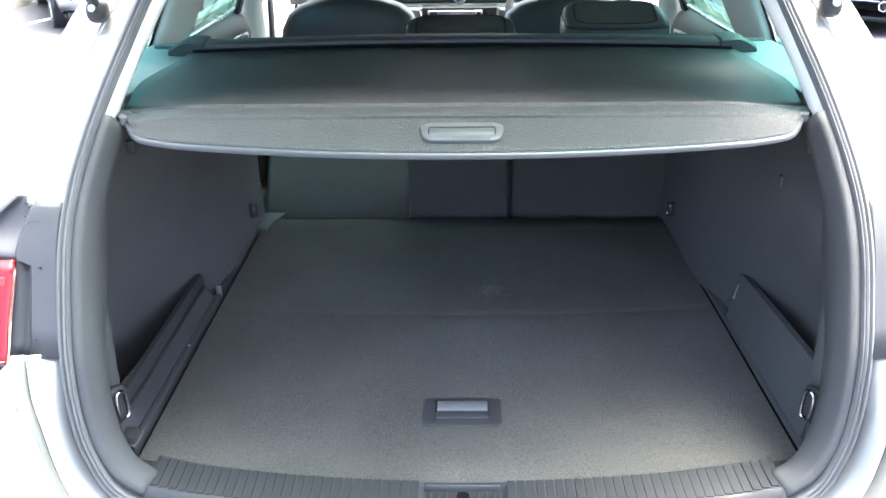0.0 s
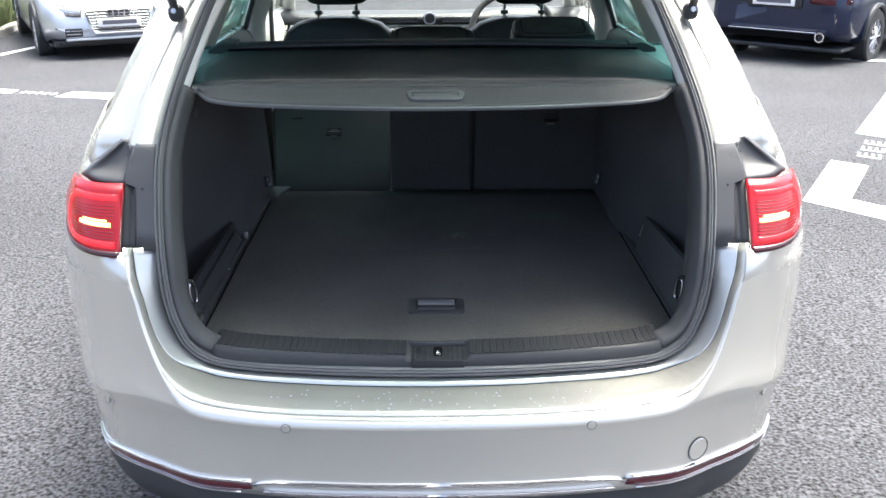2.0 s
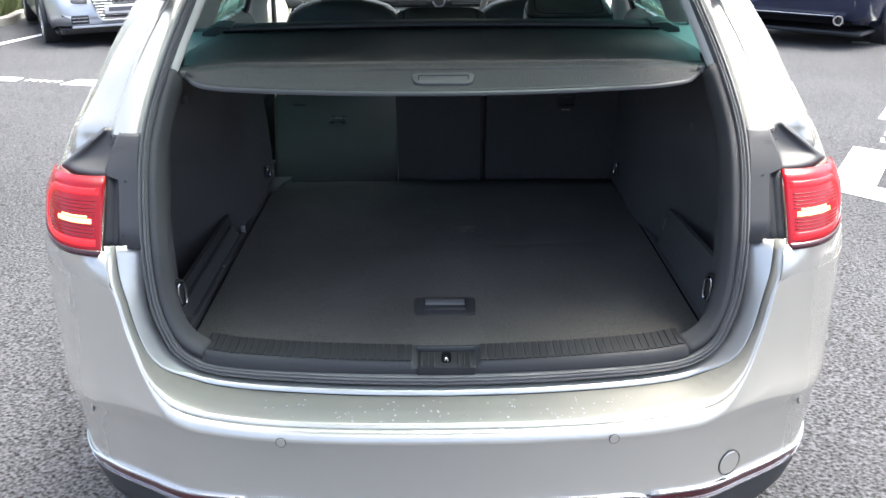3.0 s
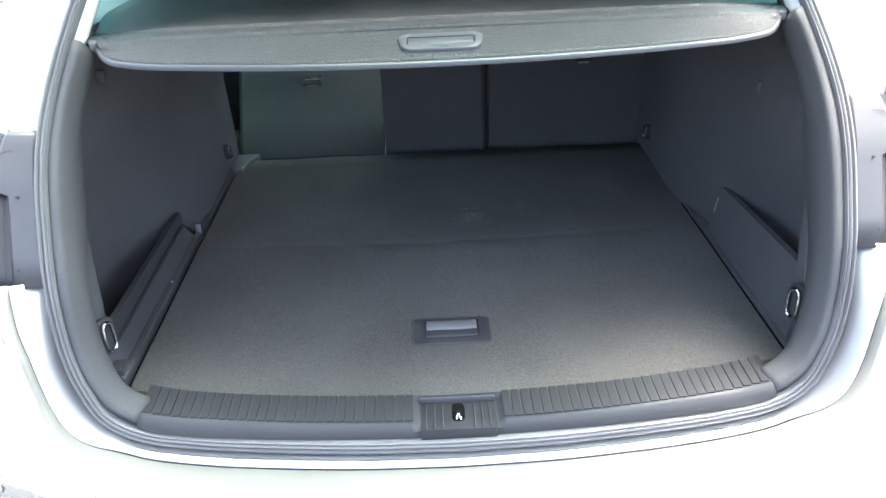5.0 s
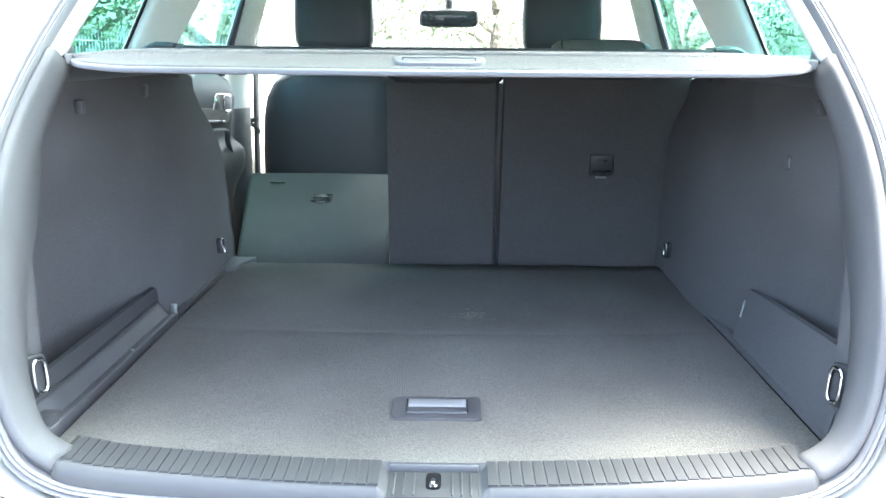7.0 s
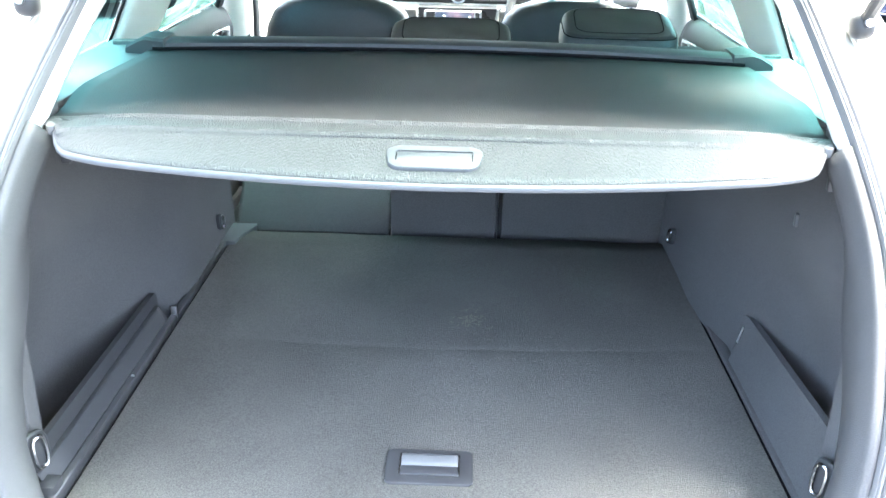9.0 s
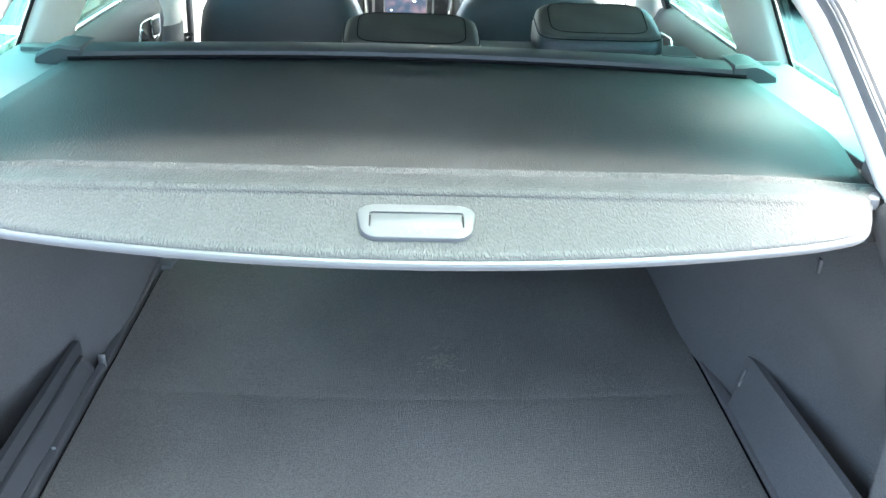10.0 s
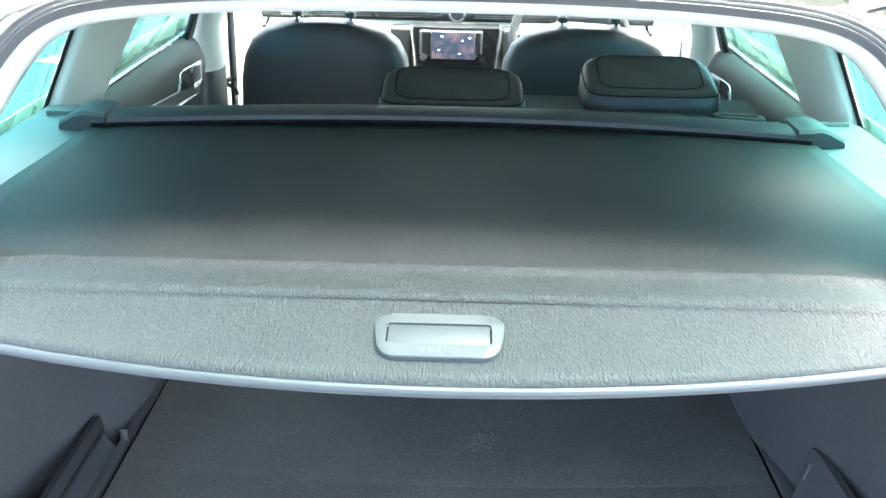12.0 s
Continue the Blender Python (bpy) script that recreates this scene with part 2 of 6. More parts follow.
def disc(centre, normal, radius, height, sides=24, bm=None, inner=0.0):
    """A short round plug, or a ring where inner is given."""
    n = Vector(normal).normalized()
    u = n.orthogonal().normalized()
    w = n.cross(u)
    c = Vector(centre)
    circle = lambda r, h: [c + n * h + (u * math.cos(2 * math.pi * k / sides) + w * math.sin(2 * math.pi * k / sides)) * r for k in range(sides)]
    if inner:
        return loft([circle(inner, 0), circle(inner, height), circle(radius, height), circle(radius, 0)], bm, closed=True, ring=True)
    return capped([circle(radius, 0), circle(radius, height * 0.7), circle(radius * 0.93, height)], bm)


def step(a, b, v):
    t = min(1, max(0, (v - a) / (b - a)))
    return t * t * (3 - 2 * t)


def cushion(lo, hi, m, puff=0.25, nx=14, ny=10, power=4.0, bm=None):
    """A padded block: a super-ellipsoid between two corners, placed by m."""
    bm = bm or bmesh.new()
    c = Vector([(a + b) / 2 for a, b in zip(lo, hi)])
    s = Vector([(b - a) / 2 for a, b in zip(lo, hi)])
    f = lambda v: math.copysign(abs(v) ** (2 / power), v)
    rows = []
    for j in range(1, ny):
        th = math.pi * j / ny - math.pi / 2
        rows.append([m @ (c + Vector((s.x * f(math.cos(th)) * f(math.cos(2 * math.pi * i / (2 * nx))), s.y * f(math.cos(th)) * f(math.sin(2 * math.pi * i / (2 * nx))), s.z * f(math.sin(th))))) for i in range(2 * nx)])
    return capped(rows, bm)


# ---- the estate car, its tail towards the camera ----
car = thing("estate_car", "silver estate car with its boot open, parked on asphalt", "car")


def ground_z(y):
    return -0.033 * (y - 0.85)


def mirrored(pts, s):
    return [(s * x, y, z) for x, y, z in pts]


# Outer edge of the tailgate seal, from the middle of the sill round to the middle of the header.
SEAL_HALF = [(0, -0.086, 0.630), (0.15, -0.080, 0.630), (0.30, -0.062, 0.629), (0.40, -0.045, 0.629), (0.47, -0.034, 0.637), (0.525, -0.028, 0.668), (0.557, -0.021, 0.715), (0.575, -0.012, 0.78),
             (0.583, 0.004, 0.87), (0.589, 0.04, 0.945), (0.593, 0.082, 1.015), (0.592, 0.132, 1.078), (0.579, 0.195, 1.152), (0.557, 0.268, 1.232), (0.530, 0.342, 1.308),
             (0.503, 0.390, 1.362), (0.464, 0.420, 1.402), (0.40, 0.437, 1.425), (0.28, 0.446, 1.437), (0.14, 0.45, 1.442), (0, 0.452, 1.443)]
right_half = spline(SEAL_HALF, 5)
seal_loop = right_half + [Vector((-p.x, p.y, p.z)) for p in right_half[-2:0:-1]]


def seal_frames():
    """At each place of the seal: the point, the way into the opening, and the way out of the car."""
    out, k = [], len(seal_loop)
    mid = Vector((0, 0.16, 1.0))
    for i, p in enumerate(seal_loop):
        t = (seal_loop[(i + 1) % k] - seal_loop[i - 1]).normalized()
        f = step(0.8, 1.1, p.z)
        n = Vector((0, -1, 0.12 + 0.75 * f)).normalized()
        n = (n - t * n.dot(t)).normalized()
        b = t.cross(n).normalized()
        if b.dot(mid - p) < 0:
            b = -b
        out.append((p, b, n))
    return out


FRAMES = seal_frames()


def round_opening(section):
    """A profile (inward, outward) swept right round the opening."""
    return loft([[p + b * (seal_shift(p) + u * 0.64) + n * v * 0.8 for u, v in section] for p, b, n in FRAMES], ring=True)


def seal_shift(p):
    """How far the rubber's outer edge lies inside the line of the opening."""
    return 0.007 + 0.007 * step(0.64, 0.72, p.z) - 0.008 * step(1.25, 1.42, p.z)


part("door_seal", round_opening([(-0.004, -0.012), (-0.003, 0.003), (0.0, 0.008), (0.0045, 0.010), (0.0080, 0.007), (0.0092, 0.0035), (0.0104, 0.007), (0.014, 0.010), (0.0175, 0.0085), (0.0187, 0.006), (0.0200, 0.0068), (0.0225, 0.008), (0.0250, 0.004), (0.026, -0.003), (0.027, -0.02)]), RUBBER, car, "dark rubber tailgate seal with double ridges")
FLANGE = [(0.023, -0.010), (0.026, -0.006), (0.030, -0.006), (0.034, -0.012), (0.036, -0.03), (0.036, -0.05)]
start = next(i for i, f in enumerate(FRAMES) if f[0].z > 1.17)
low_frames = [f for f in FRAMES[-start + 1:] + FRAMES[:start]]
part("opening_flange", loft([[p + b * (u * 0.8 + 0.004) + n * v for u, v in FLANGE] for p, b, n in low_frames]), GREY_PLASTIC, car, "grey plastic opening surround")

# Plan of the bumper skin, from the middle to the side of the car.
PLAN = [(0, -0.215), (0.15, -0.212), (0.30, -0.200), (0.40, -0.183), (0.494, -0.155), (0.555, -0.125), (0.595, -0.100), (0.625, -0.079), (0.68, -0.037), (0.728, 0.008), (0.770, 0.062),
        (0.806, 0.132), (0.838, 0.225), (0.866, 0.345), (0.886, 0.48)]
TOP = [0.606, 0.606, 0.606, 0.607, 0.614, 0.662, 0.738, 0.828, 0.828, 0.828, 0.828, 0.828, 0.828, 0.828, 0.828]
plan = spline([(x, y, 0) for x, y in PLAN], 4)
tops = [v.x for v in spline([(z, 0, 0) for z in TOP], 4)]


def sink(x):
    """How far the seam above the bumper drops towards the flank."""
    return 0.018 * step(0.64, 0.80, x) * (1 - step(0.82, 0.868, x))


tops = [min(t, 0.828) - sink(p.x) for t, p in zip(tops, plan)]


def skin(p, q, z):
    """The bumper skin's place at plan point p with outward way q."""
    wide = step(0.44, 0.62, p.x)
    crease = 0.606 - 0.05 * step(0.56, 0.80, p.x)
    d, h, back = max(0, crease - z), max(0, z - crease), 1 - step(0.74, 0.85, p.x)
    lean = 0.031 * (1 - math.exp(-h / 0.06))
    inset = (lean + 0.02 * h) * wide * (0.25 + 0.75 * back)
    out = 0.010 * (1 - back) * min(1, h / 0.15) - (0.32 * min(0.03, d) + 0.11 * max(0, d - 0.03)) * (0.25 + 0.75 * wide)
    out -= 0.004 * math.sin(math.pi * min(1, d / 0.16)) * (1 - 0.4 * step(0.6, 0.8, p.x))
    return (p.x + q.x * (out - 0.35 * inset), p.y + q.y * (out - inset), z)


def plan_ways():
    out = []
    for i, p in enumerate(plan):
        t = plan[min(i + 1, len(plan) - 1)] - plan[max(i - 1, 0)]
        out.append(Vector((-t.y, t.x, 0)).normalized() * -1)
    return out


ways = plan_ways()
LOW = 0.425
for s in (1,):
    rows = []
    for p, q, zt in zip(plan, ways, tops):
        cz = 0.606 - 0.05 * step(0.56, 0.80, p.x)
        k_e = 1 - 0.82 * step(0.47, 0.57, p.x)
        zh = zt - 0.020 * k_e
        low = LOW - 0.04 * step(0.36, 0.76, p.x) - 0.04 * step(0.68, 0.87, p.x)
        c0 = min(cz - 0.003, zh - 0.012)
        zs = [low + (c0 - low) * k / 7 for k in range(8)] + [c0 + 0.005 + (zh - c0 - 0.005) * k / 11 for k in range(12)]
        col = [skin(p, q, z) for z in zs]
        x, y, z = col[-1]
        g = 1 - step(0.60, 0.64, p.x)
        edge = [(x - q.x * u * g, y - q.y * u * g, z + v) for u, v in ((0.0012 * k_e, 0.006 * k_e), (0.0045 * k_e, 0.012 * k_e), (0.010 * k_e, 0.0165 * k_e), (0.016 * k_e, 0.0188 * k_e), (0.022 * k_e, 0.0195 * k_e))]
        rows.append([(a, b, c) for a, b, c in col + edge])
    full = [mirrored(r, -1) for r in rows[:0:-1]] + rows
bumper = part("bumper", loft(full), SILVER, car, "silver painted rear bumper", thick=0.001)


def rim_edge():
    return [full[len(rows) - 1 + i][-1] for i in range(len(rows)) if plan[i].x <= 0.6255]


inner = rim_edge() + [(0.624, -0.038, 0.848), (0.632, -0.014, 0.894)]
seal_part = [p for p in right_half if p.z <= 0.90]


def along(pts, n):
    """n points at even steps along a polyline."""
    pts = [Vector(p) for p in pts]
    d = [0]
    for a, b in zip(pts, pts[1:]):
        d.append(d[-1] + (b - a).length)
    out = []
    for i in range(n):
        v = d[-1] * i / (n - 1)
        j = max(k for k in range(len(d)) if d[k] <= v + 1e-9)
        j = min(j, len(pts) - 2)
        f = (v - d[j]) / max(1e-9, d[j + 1] - d[j])
        out.append(pts[j].lerp(pts[j + 1], f))
    return out


# Ledge between the bumper's edge and the seal, with the flange and the gap beside it.
NL = 40
outer_l, seal_l = along(inner, NL), along(seal_part, NL)
ledge_rows = [[], [], [], [], [], [], []]
for a, b in zip(outer_l, seal_l):
    side = step(0.47, 0.56, b.x)
    d = (a - b)
    sides = [b + d * f + Vector((0, v, 0)) for f, v in ((-0.35, 0.006), (-0.2, 0), (0.56, -0.002), (0.60, -0.001), (0.635, 0.002), (0.93, 0.001), (1, 0.0005))]
    for row, f, lift, w in zip(ledge_rows, (-0.10, 0.04, 0.11, 0.206, 0.224, 0.88, 1), (0, -0.002, 0.002, 0.0, -0.0012, 0.0002, 0.0004), sides):
        row.append((b + d * f + Vector((0, 0, lift))).lerp(w, side))
both = [[(-v.x, v.y, v.z) for v in r[:0:-1]] + [tuple(v) for v in r] for r in ledge_rows]
part("sill_panel", loft(both[:4]), SILVER_DULL, car, "silver body flange below the seal", thick=0.0008)
part("bumper_ledge", loft(both[4:]), SILVER, bumper, "flat silver loading ledge of the bumper", thick=0.0008)
part("ledge_gap", loft([[(x, y + 0.003, z - 0.003) for x, y, z in r] for r in both[3:5]]), GREY_PLASTIC, bumper, "dark seam behind the ledge", thick=0.0008)

# Water drops lie on the ledge.
drops = random.Random(4)
drop_bm = bmesh.new()
for i in range(90):
    k, f, side = drops.randrange(0, 17), drops.uniform(0.34, 0.86), drops.choice((-1, 1))
    a, b = Vector(ledge_rows[4][k]), Vector(ledge_rows[5][k])
    c = a.lerp(b, (f - 0.235) / 0.645) + (Vector(ledge_rows[4][k + 1]) - a) * drops.random()
    r = drops.uniform(0.0008, 0.0024)
    bmesh.ops.create_uvsphere(drop_bm, u_segments=8, v_segments=5, radius=1, matrix=Matrix.LocRotScale((side * c.x, c.y, c.z + 0.0007), None, (r, r * drops.uniform(0.7, 1.2), r * 0.55)))

# Parking sensors, tow cover, reflectors and chrome strip.
def on_skin(x, z):
    j = min(range(len(plan)), key=lambda k: abs(plan[k].x - abs(x)))
    a, b = (j, j + 1) if plan[j].x <= abs(x) else (j - 1, j)
    f = (abs(x) - plan[a].x) / (plan[b].x - plan[a].x)
    p, q = plan[a].lerp(plan[b], f), ways[a].lerp(ways[b], f).normalized()
    c = Vector(skin(p, q, z))
    sgn = 1 if x >= 0 else -1
    return Vector((c.x * sgn, c.y, c.z)) + Vector((q.x * sgn, q.y, 0)) * 0.003, Vector((q.x * sgn, q.y, -0.02))


for x, z in ((-0.298, 0.586), (0.298, 0.586), (-0.715, 0.545), (0.715, 0.545)):
    c, n = on_skin(x, z)
    sensor = part("parking_sensor", disc(c - n * 0.002, n, 0.0086, 0.0024), SILVER, car, "round silver parking sensor")
    part("sensor_ring", disc(c - n * 0.002, n, 0.0098, 0.0016, inner=0.0087), BLACK_PLASTIC, sensor)
c, n = on_skin(0.545, 0.478)
tow = part("tow_cover", disc(c - n * 0.002, n, 0.025, 0.0045, 32), SILVER, car, "round tow eye cover")
part("cover_gap", disc(c - n * 0.002, n, 0.0272, 0.0038, 32, inner=0.0252), BLACK_PLASTIC, tow)


def strip(name, z_of, half_h, k0, k1, out, material, label, sgn=1, parent=bumper):
    """A raised band along the bumper between two places of its plan."""
    rws = []
    for i in range(k0, k1):
        p, q = plan[i], ways[i]
        z = z_of(p.x)
        c = Vector(skin(p, q, z)) - Vector((q.x, q.y, 0)) * 0.006
        h = half_h(p.x)
        rws.append([(sgn * (c.x + q.x * o), c.y + q.y * o, z + v * h) for o, v in ((-0.02, 1), (out * 0.7, 1), (out, 0.5), (out, -0.5), (out * 0.7, -1), (-0.02, -1))])
    return part(name, loft(rws), material, parent, label, thick=0.001)


def drop(x):
    return 0.038 * step(0.36, 0.76, x) + 0.04 * step(0.68, 0.87, x)


def band_z(x):
    return 0.457 - drop(x)


edge_of = lambda x: next(i for i, p in enumerate(plan) if p.x >= x)
for s in (1, -1):
    strip("chrome_strip", lambda x: band_z(x), lambda x: 0.0034, edge_of(0.36), edge_of(0.83), 0.013, CHROME, "bright chrome strip", s)
    strip("lower_chrome_strip", lambda x: band_z(x) - 0.026 + 0.012 * step(0.70, 0.80, x), lambda x: 0.0022, edge_of(0.40), edge_of(0.83), 0.012, CHROME, "thin chrome strip", s)
    strip("reflector", lambda x: band_z(x) - 0.0135 + 0.005 * step(0.70, 0.80, x), lambda x: 0.0105 * step(0.33, 0.42, x) * (1 - 0.5 * step(0.68, 0.8, x)), edge_of(0.37), edge_of(0.82), 0.009, RED_DARK, "slim dark red reflector", s)
    strip("centre_strip", lambda x: 0.459 - 0.010 * step(0.33, 0.385, x), lambda x: 0.0045, 0, edge_of(0.40), 0.013, CHROME, "chrome strip across the bumper", s)
    strip("centre_strip_lower", lambda x: 0.438, lambda x: 0.0028, 0, edge_of(0.36), 0.015, CHROME, "", s)
val = []
for p, q in zip(plan, ways):
    col = []
    for o, z in ((-0.012, 0.448), (-0.008, 0.425), (-0.006, 0.40), (-0.02, 0.36), (-0.05, 0.31), (-0.09, 0.27)):
        rise = -drop(p.x)
        a, b, _ = skin(p, q, 0.43)
        col.append((a + q.x * (o - 0.004), b + q.y * (o - 0.004), z + rise))
    val.append(col)
part("valance", loft([mirrored(r, -1) for r in val[:0:-1]] + val), GREY_PLASTIC, bumper, "dark grey lower bumper", thick=0.004)
part("dew", drop_bm, surface("water_bead", (0.55, 0.56, 0.58), 0.08, 0.2, 0.02, 50, 0, 4), bumper, "beads of water on the ledge")["kind"] = "stuff"

# Outer skin above the bumper: slices of a side, from the seal outwards to the flank.
seam_line = [tuple(v[:2]) for v in along([skin(p, q, 0.822) for p, q in zip(plan, ways) if p.x > 0.618], 7)]
SLICES = {
    0.812: [(x * 0.997, y + 0.0025) for x, y in seam_line] + [(0.884, 0.65), (0.897, 1.1), (0.899, 1.9), (0.894, 2.9), (0.874, 3.4)],
    0.8295: seam_line + [(0.890, 0.65), (0.903, 1.1), (0.905, 1.9), (0.90, 2.9), (0.88, 3.4)],
    0.858: [(x * 0.995 + 0.006 * (k == 0), y + 0.008, ) for k, (x, y) in enumerate(seam_line)] + [ (0.888, 0.66), (0.902, 1.1), (0.904, 1.9), (0.898, 2.9), (0.878, 3.4)],
    0.8745: [(x * 0.993 + 0.009 * (k == 0), y + 0.018) for k, (x, y) in enumerate(seam_line)] + [ (0.887, 0.66), (0.902, 1.1), (0.904, 1.9), (0.898, 2.9), (0.878, 3.4)],
    0.880: [(0.640, 0.014), (0.67, 0.020), (0.708, 0.036), (0.755, 0.080), (0.795, 0.160), (0.826, 0.265), (0.857, 0.40), (0.882, 0.66), (0.9, 1.1), (0.902, 1.9), (0.895, 2.9), (0.875, 3.4)],
    0.95: [(0.640, 0.055), (0.67, 0.062), (0.708, 0.08), (0.752, 0.12), (0.792, 0.19), (0.824, 0.295), (0.85, 0.42), (0.872, 0.67), (0.89, 1.1), (0.892, 1.9), (0.885, 2.9), (0.86, 3.4)],
    1.02: [(0.640, 0.165), (0.668, 0.170), (0.700, 0.178), (0.735, 0.196), (0.774, 0.25), (0.800, 0.33), (0.828, 0.445), (0.852, 0.69), (0.868, 1.1), (0.87, 1.9), (0.862, 2.9), (0.83, 3.4)],
    1.09: [(0.64, 0.19), (0.66, 0.20), (0.68, 0.215), (0.70, 0.24), (0.722, 0.28), (0.762, 0.36), (0.792, 0.47), (0.822, 0.70), (0.836, 1.1), (0.838, 1.9), (0.83, 2.9), (0.80, 3.4)],
}
# Section of the rear pillar: flange, drip channel, ridge, then the outer skin turning forwards.
PILLAR = [(-0.018, 0.004), (0, 0.002), (0.020, 0.001), (0.040, 0.002), (0.0445, -0.003), (0.049, -0.004), (0.0535, 0.001), (0.058, 0.010), (0.076, 0.019), (0.094, 0.024), (0.102, 0.022), (0.112, 0.022), (0.120, 0.027), (0.127, 0.038), (0.132, 0.056)]


def pillar_row(z):
    up = [p for p in right_half if p.y > 0.06]
    j = next(k for k in range(len(up) - 1) if up[k].z <= z <= up[k + 1].z)
    p = up[j].lerp(up[j + 1], (z - up[j].z) / (up[j + 1].z - up[j].z))
    f = 1.22 - 0.37 * step(1.0, 1.17, z) - 0.50 * step(1.13, 1.44, z)
    back = 0.02 * (1 - step(1.040, 1.066, z))
    deep = 0.044 * (1 - step(1.060, 1.30, z)) ** 1.5
    row = [Vector((p.x + dx * f, p.y + dy + back + 0.8 * back * (1 - step(0.045, 0.065, dx)) + deep * step(0.025, 0.06, dx), z)) for dx, dy in PILLAR]
    last, end = row[-1], Vector((0.722 - 0.34 * (z - 1.12), max(0.36, 0.33 + z - 1.13), z))
    if z < 1.1:
        end.x = max(end.x, 0.79 - 0.7 * (z - 1.02))
    return [tuple(v) for v in row + [last.lerp(end, k / 4) + Vector((0.012 * math.sin(math.pi * k / 4), 0, 0)) for k in (1, 2, 3, 4)]]


UPPER = [pillar_row(z) for z in (1.018, 1.04, 1.055, 1.066, 1.085, 1.12, 1.152, 1.19, 1.232, 1.27, 1.308, 1.34, 1.37, 1.40, 1.425)]
for s in (1, -1):
    side = part("quarter_panel", loft([[(s * x, y, z - sink(x) * max(0, min(1, (0.880 - z) / 0.05))) for x, y in spline2] for z, spline2 in SLICES.items()]), SILVER, car, "silver rear wing and flank", thick=0.003)
    part("rear_pillar", loft([mirrored(r, s) for r in UPPER]), SILVER, car, "silver rear roof pillar with a drip channel", smooth=40, thick=0.003)
    # lower flank down to the sill, behind the bumper
    flank = []
    for z, dx in ((0.822, 0.0), (0.7, 0.012), (0.55, 0.010), (0.4, -0.01), (0.3, -0.04)):
        flank.append([(s * (x + dx), y, z) for x, y in ((0.868, 0.47), (0.886, 0.65), (0.903, 1.1), (0.905, 1.9), (0.90, 2.9), (0.885, 3.4))])
    part("lower_flank", loft(flank), SILVER, car, thick=0.003)
    # dark bracket beside the lamp
    br = bmesh.new()
    rws = []
    for z, y0, x0, x1 in ((0.882, 0.006, 0.566, 0.611), (0.92, 0.026, 0.569, 0.613), (0.97, 0.055, 0.573, 0.616), (0.996, 0.071, 0.575, 0.619), (1.004, 0.076, 0.576, 0.640), (1.012, 0.081, 0.577, 0.642), (1.03, 0.094, 0.578, 0.638), (1.055, 0.113, 0.579, 0.630), (1.066, 0.121, 0.579, 0.626), (1.072, 0.127, 0.582, 0.622)):
        rws.append([(s * x0, y0 - 0.002, z), (s * (x0 + 0.005), y0 - 0.006, z), (s * (x1 - 0.004), y0 - 0.004, z), (s * x1, y0, z), (s * (x1 + 0.006), y0 + 0.03, z)])
    bracket = part("lamp_bracket", loft(rws, br), PANEL_PLASTIC, car, "dark grey bracket beside the tail lamp", thick=0.003)
    part("plug", disc((s * 0.617, 0.0975, 1.037), (0, -0.84, 0.55), 0.0140, 0.003, 28), PANEL_PLASTIC, bracket, "round plug")
    part("plug_groove", disc((s * 0.617, 0.0972, 1.037), (0, -0.84, 0.55), 0.0152, 0.0026, 28, inner=0.0141), GRILLE_BLACK, bracket)
    for x, z in ((0.607, 0.995), (0.607, 0.905)):
        part("hole", disc((s * (x - 0.005), (0.062 if z > 0.95 else 0.0135), z), (0, -0.9, 0.4), 0.0024, 0.002, 12), GRILLE_BLACK, bracket)
    # shroud above the lamp: a trough with an outer ridge that runs from the pillar down to the lamp's tip
    cross = [[(0.640, 0.086, 0.990), (0.660, 0.090, 0.990), (0.700, 0.104, 0.990), (0.722, 0.122, 0.993), (0.736, 0.132, 0.998), (0.752, 0.150, 1.000)],
             [(0.640, 0.082, 1.005), (0.660, 0.088, 1.005), (0.700, 0.104, 1.006), (0.724, 0.122, 1.008), (0.738, 0.134, 1.011), (0.752, 0.152, 1.006)],
             [(0.637, 0.100, 1.020), (0.650, 0.120, 1.018), (0.690, 0.132, 1.018), (0.706, 0.136, 1.021), (0.720, 0.135, 1.026), (0.734, 0.156, 1.020)],
             [(0.631, 0.114, 1.044), (0.641, 0.142, 1.042), (0.668, 0.148, 1.042), (0.680, 0.148, 1.044), (0.692, 0.143, 1.048), (0.706, 0.166, 1.044)],
             [(0.623, 0.128, 1.070), (0.631, 0.156, 1.068), (0.650, 0.160, 1.067), (0.657, 0.158, 1.068), (0.665, 0.154, 1.070), (0.677, 0.180, 1.066)],
             [(0.622, 0.140, 1.072), (0.631, 0.166, 1.072), (0.650, 0.170, 1.072), (0.658, 0.168, 1.073), (0.666, 0.166, 1.074), (0.676, 0.186, 1.068)]]
    columns = [spline([r[k] for r in cross], 4) for k in range(6)]
    part("lamp_shroud", loft([spline([(s * c[i].x, c[i].y, c[i].z) for c in columns], 4) for i in range(len(columns[0]))]), PANEL_PLASTIC, bracket, "dark grey plastic shroud above the lamp", thick=0.0015, smooth=50)
    for x, y, z in ((0.640, 0.146, 1.058), (0.650, 0.1545, 1.060), (0.648, 0.143, 1.044)):
        part("hole", disc((s * x, y - 0.001, z), (0, -0.9, 0.2), 0.0018, 0.002, 10), GRILLE_BLACK, bracket)
    # flange of paint below the bracket is part of the sill panel; the lamp follows
    lamp = thing("tail_lamp", "", "")
    lamp.parent = car
    lamp["label"] = "red wraparound tail lamp with a faint glow and a dark edge"
